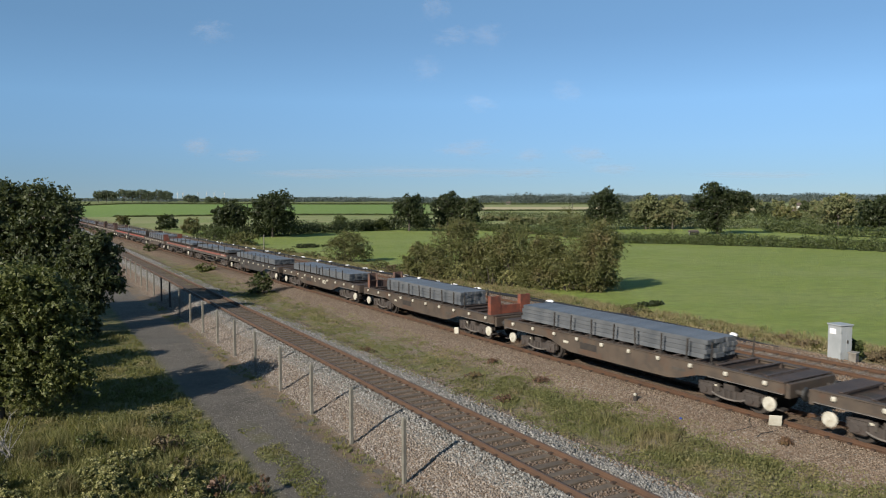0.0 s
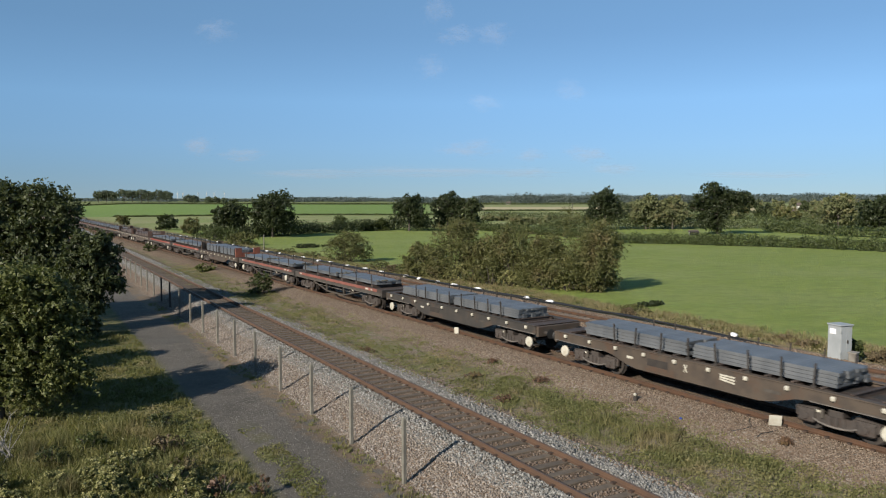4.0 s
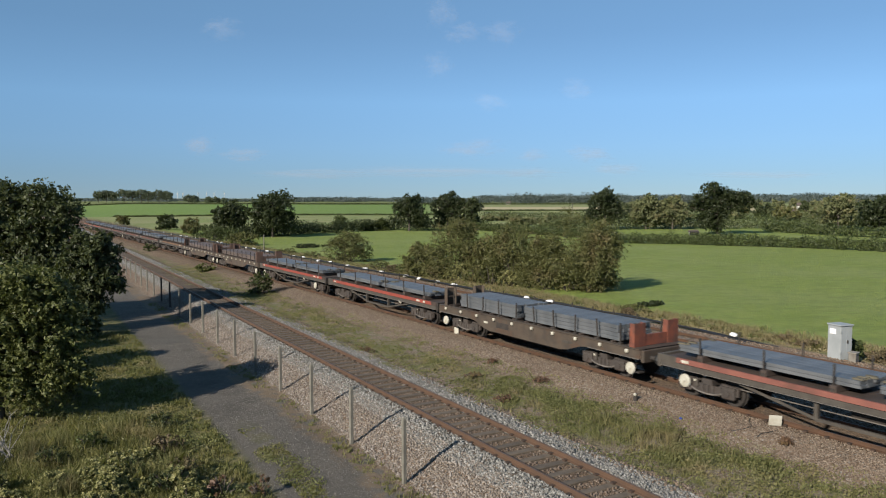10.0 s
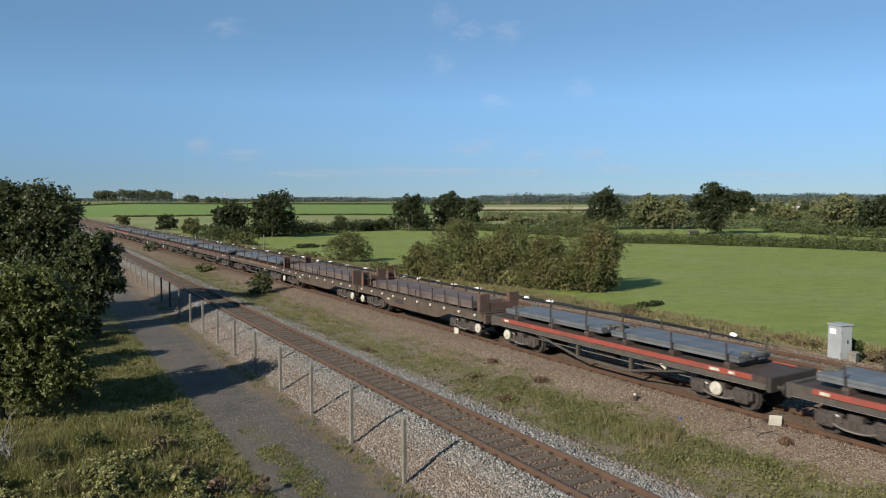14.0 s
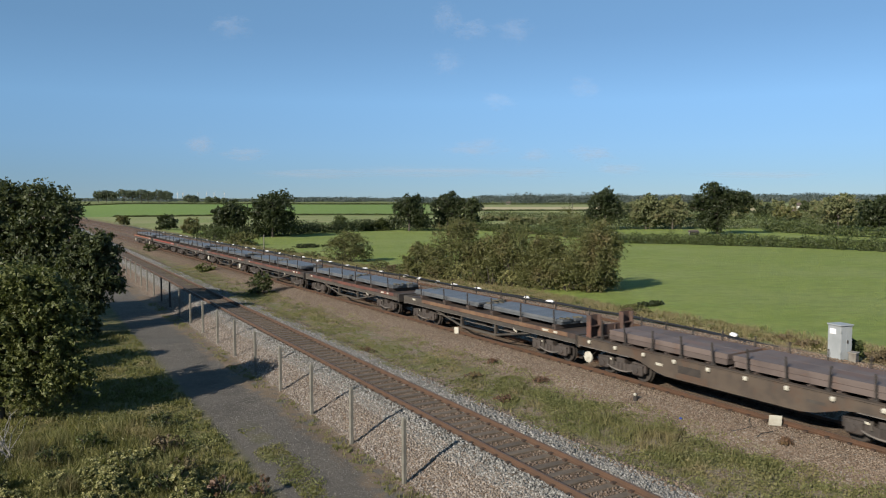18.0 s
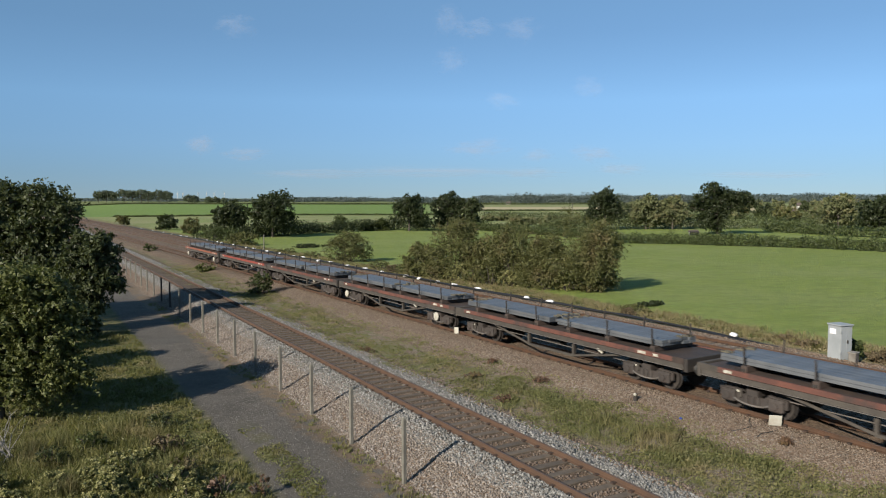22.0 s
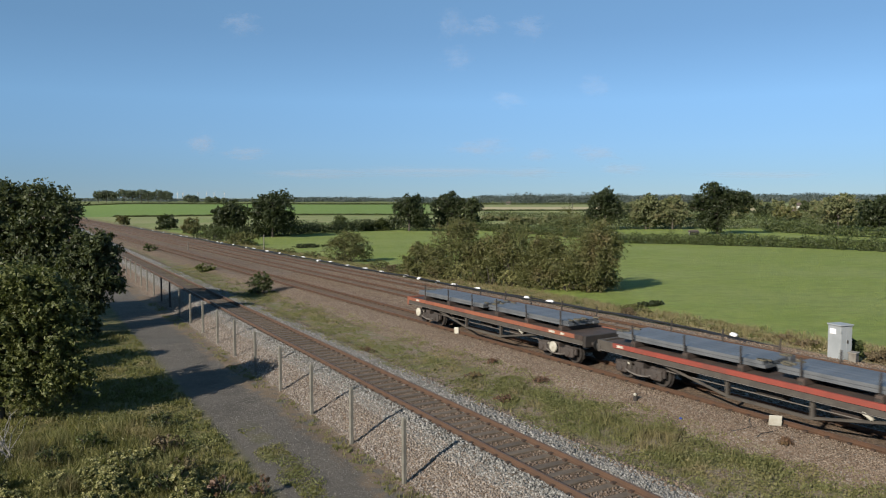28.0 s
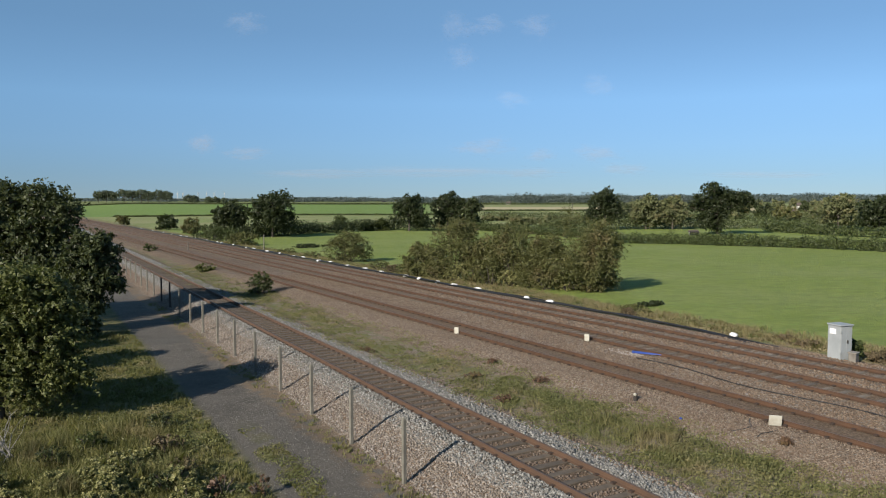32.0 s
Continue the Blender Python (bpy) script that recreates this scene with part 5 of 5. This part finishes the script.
girder_wagon(195.5, "bolster wagon with tan rusted sole bars", SOLE["tan"], wheels=False, worn=5.6)
girder_wagon(211.7, "bolster wagon with rust-red sole bars", SOLE["rust"], wheels=False)
girder_wagon(227.7, "bolster wagon with dull rust-red sole bars", SOLE["rust"], wheels=False)
girder_wagon(243.2, "rust-red bolster wagon with white brake wheels", SOLE["rust"])
girder_wagon(259.1, "bolster wagon with patchy red sole bars", SOLE["rust"], wheels=False)
girder_wagon(274.8, "bolster wagon with red sole bars", SOLE["red"], wheels=False)
girder_wagon(291.1, "orange-barred last wagon of the train", SOLE["orange"], worn=7.62)


# ---------------------------------------------------------------- lineside things
def fence():
    for i in range(23):
        y = 17.7 + 3.83 * i
        x = 9.02 + 0.04 * y
        dark = 10 <= i <= 11
        p = new("fence_post")
        p.location = (x, y, level(x, y) - 0.25)
        tagged(p, "square black fence post" if dark else "square grey concrete fence post", "fence post", "fence along the single line")
        part("shaft", lambda: box(-0.055, 0.055, -0.055, 0.055, 0, 2.12, bevel=0.012), M_DARKPOST if dark else M_POST, p, key="post_shaft")
        part("cap", lambda: rod((0, 0, 2.12), (0, 0, 2.16), 0.07, 0.02, 4), M_DARKPOST if dark else M_POST, p, key="post_cap", rot=(0, 0, math.pi / 4))


fence()


def cabinet():
    c = new("relay_cabinet")
    c.location, c.rotation_euler = (33.98, 19.2, level(33.98, 19.2) - 0.03), (0, 0, -0.227)
    tagged(c, "grey steel trackside cabinet with a white label", "cabinet")
    part("body", box(-0.36, 0.36, -0.36, 0.36, 0.05, 1.66, bevel=0.012), M_CABINET, c)
    part("roof", box(-0.41, 0.41, -0.41, 0.41, 1.66, 1.72, bevel=0.015), M_CABINET, c)
    part("plinth", box(-0.33, 0.33, -0.33, 0.33, -0.1, 0.05), M_CONCRETE, c)
    d = part("door", box(-0.32, -0.0, -0.378, -0.36, 0.12, 1.6, bevel=0.005), M_CABINET, c)
    d2 = part("door", box(0.0, 0.32, -0.378, -0.36, 0.12, 1.6, bevel=0.005), M_CABINET, c)
    part("handle", box(0.03, 0.08, -0.41, -0.378, 0.85, 1.0), M_DARK, d2)
    part("label_plate", box(-0.368, -0.36, -0.1, 0.25, 1.25, 1.5), M_BAG, c, "white blank label plate")
    for z in (0.35, 1.35):
        part("hinge", box(-0.38, -0.3, -0.4, -0.36, z, z + 0.1), M_CABINET, c)


cabinet()


def small_board(x, y, w, h, turn, lean, label):
    b = new("marker_board")
    b.location, b.rotation_euler = (x, y, level(x, y)), (0, 0, turn)
    tagged(b, label, "marker board", "white markers beside the line")
    part("board", box(-0.02, 0.02, -w / 2, w / 2, 0.04, 0.04 + h, bevel=0.008), M_WHITE, b, rot=(0, lean, 0))
    part("stake", box(0.02, 0.06, -0.03, 0.03, -0.05, h * 0.8), M_DARK, b)


small_board(21.72, 14.32, 0.4, 0.36, 0.8, -0.22, "white square board leaning on the ballast")
small_board(21.89, 33.75, 0.26, 0.36, 0.5, -0.05, "small white board beside the rail")
small_board(26.54, 28.36, 0.26, 0.36, 0.5, -0.1, "small grey-white board between the tracks")


def pipe(name, pts, r, material, label, category):
    b = tube_mesh(pts, r)
    t = part(name, b, material, smooth=True)
    tagged(t, label, category)


rp = random.Random(5)
pipe("cable_duct", [(34.95 + 0.25 * math.sin(y * 0.23) + rp.uniform(-0.06, 0.06) - 1.7 * ease(-y, -30, -19), y, level(34.5, y) + 0.07 + 0.04 * math.sin(y)) for y in range(4, 240, 3)], 0.07, M_PIPE, "black plastic cable duct laid along the outer line", "cable duct")
pipe("cable_duct", [(35.3 + 0.2 * math.sin(y * 0.31 + 1) - 1.85 * ease(-y, -30, -19), y, level(34.5, y) + 0.06) for y in range(4, 240, 3)], 0.05, M_PIPE, "thin black plastic duct laid along the outer line", "cable duct")
for k in range(3):
    pipe("blue_pipe", [(26.35 + k * 0.1, 25.0 + 0.1 * k, -0.14), (26.75 + k * 0.06, 24.2, -0.12), (27.2 - k * 0.08, 23.35, -0.1)], 0.035, M_BLUE, "blue plastic pipe lying between the tracks", "pipe")


def bag(x, y, seed):
    rnd = random.Random(seed)
    b = bmesh.new()
    bmesh.ops.create_icosphere(b, subdivisions=2, radius=1)
    for v in b.verts:
        k = 1 + 0.25 * noise.noise(v.co * 1.6 + Vector((seed, 0, 0)))
        v.co = Vector((v.co.x * 0.22 * k, v.co.y * 0.34 * k, max(-0.08, v.co.z * 0.13 * k)))
    t = part("sandbag", b, M_BAG, smooth=True, loc=(x, y, level(x, y) + 0.16), rot=(0, 0, rnd.uniform(0, 3)))
    tagged(t, "white woven sandbag lying on the cable duct", "sandbag", "sandbags on the duct")


for i, y in enumerate((26.0, 41.8, 44.5, 51.3, 54.8, 57.9, 61.0, 64.0, 69.0, 73.3, 77.5, 83, 86, 92, 95, 101, 106, 113, 116, 124, 131, 134, 141, 150, 158, 163, 172, 181, 195, 210)):
    bag(35.35 + 0.12 * math.sin(i * 3), y, i)


def lineside_clutter():
    b = new("concrete_box")
    b.location, b.rotation_euler = (33.75, 18.4, level(33.75, 18.4)), (0, 0, 0.2)
    tagged(b, "small pale concrete box beside the cabinet", "concrete box")
    part("body", box(-0.22, 0.22, -0.16, 0.16, -0.05, 0.42, bevel=0.02), M_CONCRETE, b)
    part("lid", box(-0.25, 0.25, -0.19, 0.19, 0.42, 0.47, bevel=0.01), M_CONCRETE, b)
    w = new("lineside_lamp")
    w.location = (20.45, 19.2, level(20.45, 19.2))
    tagged(w, "small round white marker on a dark stump", "marker")
    k = bmesh.new()
    bmesh.ops.create_icosphere(k, subdivisions=2, radius=0.065, matrix=Matrix.Translation((-0.05, -0.02, 0.24)))
    part("marker", k, M_WHITE, w, smooth=True)
    part("stump", rod((0, 0, -0.05), (0, 0, 0.26), 0.09, 0.07, 8), M_DARK, w)
    pipe("loose_cable", [(25.6 + 0.25 * math.sin(i * 0.7), 24 - i * 0.9, level(25.6, 24 - i * 0.9) + 0.04) for i in range(16)], 0.022, M_PIPE, "thin black cable snaking over the ballast", "cable")
    for path in (((21.75, 15.3), (21.3, 14.95), (21.05, 14.7), (20.65, 14.75), (20.35, 14.95)), ((21.35, 14.0), (21.0, 14.05), (20.75, 14.15), (20.5, 14.1))):
        pipe("loose_cable", [(x, y, level(x, y) + 0.02) for x, y in path], 0.016, M_PIPE, "thin black cable lying on the ballast", "cable")
    f = new("plastic_scrap")
    f.location = (20.1, 16.8, level(20.1, 16.8))
    tagged(f, "crumpled scrap of blue plastic in the weeds", "litter")
    k = bmesh.new()
    bmesh.ops.create_icosphere(k, subdivisions=1, radius=0.075)
    for v in k.verts:
        v.co = Vector((v.co.x, v.co.y * 0.8, v.co.z * 0.6)) * (1 + 0.5 * noise.noise(v.co * 9))
    part("scrap", k, M_BLUE, f, loc=(0, 0, 0.06))


lineside_clutter()
for i, (bx, by, bh, bw, bm) in enumerate(((36.6, 22.4, 0.3, 1.6, M_DRY), (37.4, 24.2, 0.25, 1.4, M_DRY), (35.25, 19.2, 1.0, 0.8, M_HEDGE), (36.0, 18.4, 0.5, 1.3, M_DRY), (36.4, 17.2, 0.35, 1.4, M_DRY), (36.0, 34.6, 0.5, 1.0, M_DRY), (37.0, 73.0, 1.1, 2.6, M_THORN), (36.8, 69.5, 0.9, 2.2, M_DRY), (38.0, 36.0, 0.5, 2.2, M_THORN), (37.8, 95.0, 0.8, 3.0, M_THORN), (37.6, 104.0, 0.7, 3.0, M_THORN), (38.2, 128.0, 2.2, 6.0, M_THORN), (38.6, 142.0, 2.6, 7.0, M_HEDGE), (38.8, 152.0, 3.0, 7.0, M_HEDGE))):
    bush(bx, by, bh, bw, bw, bm, "browning weeds and bramble beside the tracks" if bm is M_DRY else "scrubby lineside bush beside the tracks", 1500 if bh < 1.2 else 3000, 0.05 if bh < 1.2 else 0.12, 160 + i, "lineside scrub")
bush(42.6, 38.8, 0.3, 3.4, 1.2, M_OAK, "dark patch of nettles in the pasture", 2500, 0.05, 151, "", "nettles", "nettles")
bush(46.0, 117.0, 0.6, 5.5, 3.0, M_OAK, "dark patch of nettles in the pasture", 2000, 0.08, 152, "", "nettles", "nettles")
for i, (bx, by, bw) in enumerate(((17.7, 26.0, 0.9), (19.6, 23.7, 0.7), (16.6, 22.3, 0.8), (20.6, 13.2, 0.4), (16.0, 33.0, 0.8), (19.9, 27.6, 0.5))):
    bush(bx, by, 0.22, bw, bw, M_RED, "low rust-red dock weed in the ballast", 500, 0.03, 190 + i, "dock weeds", "weed", "weed")

# ---------------------------------------------------------------- clouds and a bird
def cloud_material(name, tone, veil):
    g = Graph(name)
    r = g.n.new("ShaderNodeObjectInfo").outputs["Random"]
    shift = g.n.new("ShaderNodeVectorMath")
    shift.operation = "ADD"
    g.l.new(g.scaled(g.obj, (1.0, 0.3, 1.3)), shift.inputs[0])
    g.l.new(g.math("MULTIPLY", r, 40.0), shift.inputs[1])
    n = g.noise(2.6, 8, shift.outputs[0], 0.68)
    k = g.n.new("ShaderNodeVectorMath")
    k.operation = "LENGTH"
    g.l.new(g.obj, k.inputs[0])
    fall = g.step(k.outputs["Value"], 1.0, 0.1)
    g.put(g.bsdf.inputs["Alpha"], g.math("MULTIPLY", g.step(g.math("ADD", g.math("MULTIPLY", n, 1.0), g.math("MULTIPLY", fall, 0.4)), 0.62, 1.15), veil))
    return g.done(tone, 1.0, spec=0.0)


M_CLOUD = cloud_material("thin_pale_cloud", (0.5, 0.46, 0.47), 0.1)
M_CLOUD_LOW = cloud_material("thin_grey_cloud", (0.27, 0.26, 0.29), 0.28)
CLOUDS = []


def at_sky(px, py, d):
    r, h = (px - 784) / 1300 * d, (355 - py) / 1300 * d
    return 0.528 * d + 0.849 * r, 0.849 * d - 0.528 * r, 7.2 + h


def cloud(p0, p1, w, h, seed):
    """A thin domed veil; it drifts from one bearing to another."""
    d = 4000.0
    n = 12
    verts, faces = [], []
    for j in range(n + 1):
        for i in range(n + 1):
            a, b = -1 + 2 * i / n, -1 + 2 * j / n
            verts.append((a, 0.25 * (a * a + b * b) + 0.06 * noise.noise((a * 2, b * 2, seed)), b))
    faces = [(j * (n + 1) + i, j * (n + 1) + i + 1, (j + 1) * (n + 1) + i + 1, (j + 1) * (n + 1) + i) for j in range(n) for i in range(n)]
    ob = raw("cloud", verts, faces, M_CLOUD_LOW if p0[1] > 240 else M_CLOUD, smooth=True)
    tagged(ob, "thin faint wisp of cloud in a blue sky", "cloud", kind="stuff")
    s = d / 1300
    ob.scale = (w * s * 0.8, min(w, h) * s * 0.5, h * s * 0.75)
    CLOUDS.append((ob, at_sky(*p0, d), at_sky(*p1, d)))


for q in (((382, 62), (442, 48), 70, 50), ((770, 20), (805, 55), 60, 60), ((800, 70), (862, 50), 70, 40), ((860, 68), (945, 52), 70, 55), ((755, 125), (815, 105), 60, 50), ((1000, 165), (1055, 155), 60, 45), ((850, 185), (905, 178), 80, 35), ((355, 260), (363, 255), 60, 45), ((430, 275), (438, 272), 90, 30), ((830, 265), (858, 262), 120, 42), ((935, 275), (955, 275), 60, 30), ((1040, 273), (1058, 271), 90, 36), ((1085, 300), (1105, 300), 110, 26), ((760, 305), (770, 305), 420, 24), ((930, 307), (940, 307), 120, 20), ((560, 308), (570, 308), 220, 20), ((1340, 310), (1350, 310), 260, 16)):
    cloud(*q, len(CLOUDS) + 1)

M_BIRD = surface("grey_feathers", (0.0419, 0.0423, 0.0449), (0.0719, 0.0725, 0.0747), 8, 0.8)


def bird():
    t = new("pigeon")
    tagged(t, "grey pigeon crossing the sky in level flight", "bird")
    b = bmesh.new()
    bmesh.ops.create_uvsphere(b, u_segments=10, v_segments=8, radius=1)
    for v in b.verts:
        v.co = Vector((v.co.x * 0.17, v.co.y * 0.065, v.co.z * 0.065 * (1.1 if v.co.x < 0 else 0.9)))
    part("body", b, M_BIRD, t, smooth=True)
    part("head", lambda: rod((-0.2, 0, 0.03), (-0.13, 0, 0.02), 0.022, 0.042, 8), M_BIRD, t)
    part("tail", plate([(-0.05, 0.0), (0.05, 0.0), (0.05, 0.012), (-0.05, 0.012)], 0.14, 0.3), M_BIRD, t)
    wings = []
    for s in (-1, 1):
        w = bmesh.new()
        form = [(-0.08, 0), (-0.1, 0.16), (-0.05, 0.34), (0.03, 0.31), (0.07, 0.16), (0.08, 0)]
        top = [w.verts.new((x, s * y, 0.008)) for x, y in form]
        low = [w.verts.new((x, s * y, -0.008)) for x, y in form]
        w.faces.new(top)
        w.faces.new(low[::-1])
        for i in range(6):
            w.faces.new((top[i], low[i], low[(i + 1) % 6], top[(i + 1) % 6]))
        wings.append((s, part("wing", w, M_BIRD, t, loc=(0, s * 0.04, 0.03))))
    return t, wings


BIRD, WINGS = bird()


# ---------------------------------------------------------------- movement
def motions():
    times = [0, 2, 4, 6, 8, 10, 12, 14, 16, 18, 20, 22, 24, 26, 28, 30, 32]
    for ob, s0, x, z in MOVING:
        walk(ob, [(t, pose(x, s0 - S(t), z)) for t in times])
    turns = [(k / 15, math.degrees(S(k / 15) / 0.46)) for k in range(481)]
    for ob, y in ROLLING:
        walk(ob, [(t, pose(0, y, 0.46, a)) for t, a in turns])
    for ob, p, q in CLOUDS:
        a = 31.9
        walk(ob, [(0, pose(*p, 0, 0, -a)), (32, pose(*q, 0, 0, -a))])
    rows = []
    for t, px, py in ((0, 13400, 250), (20, 5400, 256), (28, 2230, 262), (29.5, 1638, 266), (30, 1434, 270), (30.4, 1272, 280), (30.8, 1120, 298), (31.2, 981, 315), (31.6, 830, 336), (32, 680, 357)):
        x, y, z = at_sky(px, py, 55.0)
        rows.append((t, pose(x, y, z, 0, 0, -31.9)))
    walk(BIRD, rows)
    for s, w in WINGS:
        flaps = [(0, pose(0, s * 0.04, 0.03))] + [(29 + k / 15, pose(0, s * 0.04, 0.03, s * (38, 8, -28, 6)[k % 4])) for k in range(40)] + [(32, pose(0, s * 0.04, 0.03))]
        walk(w, flaps)


motions()
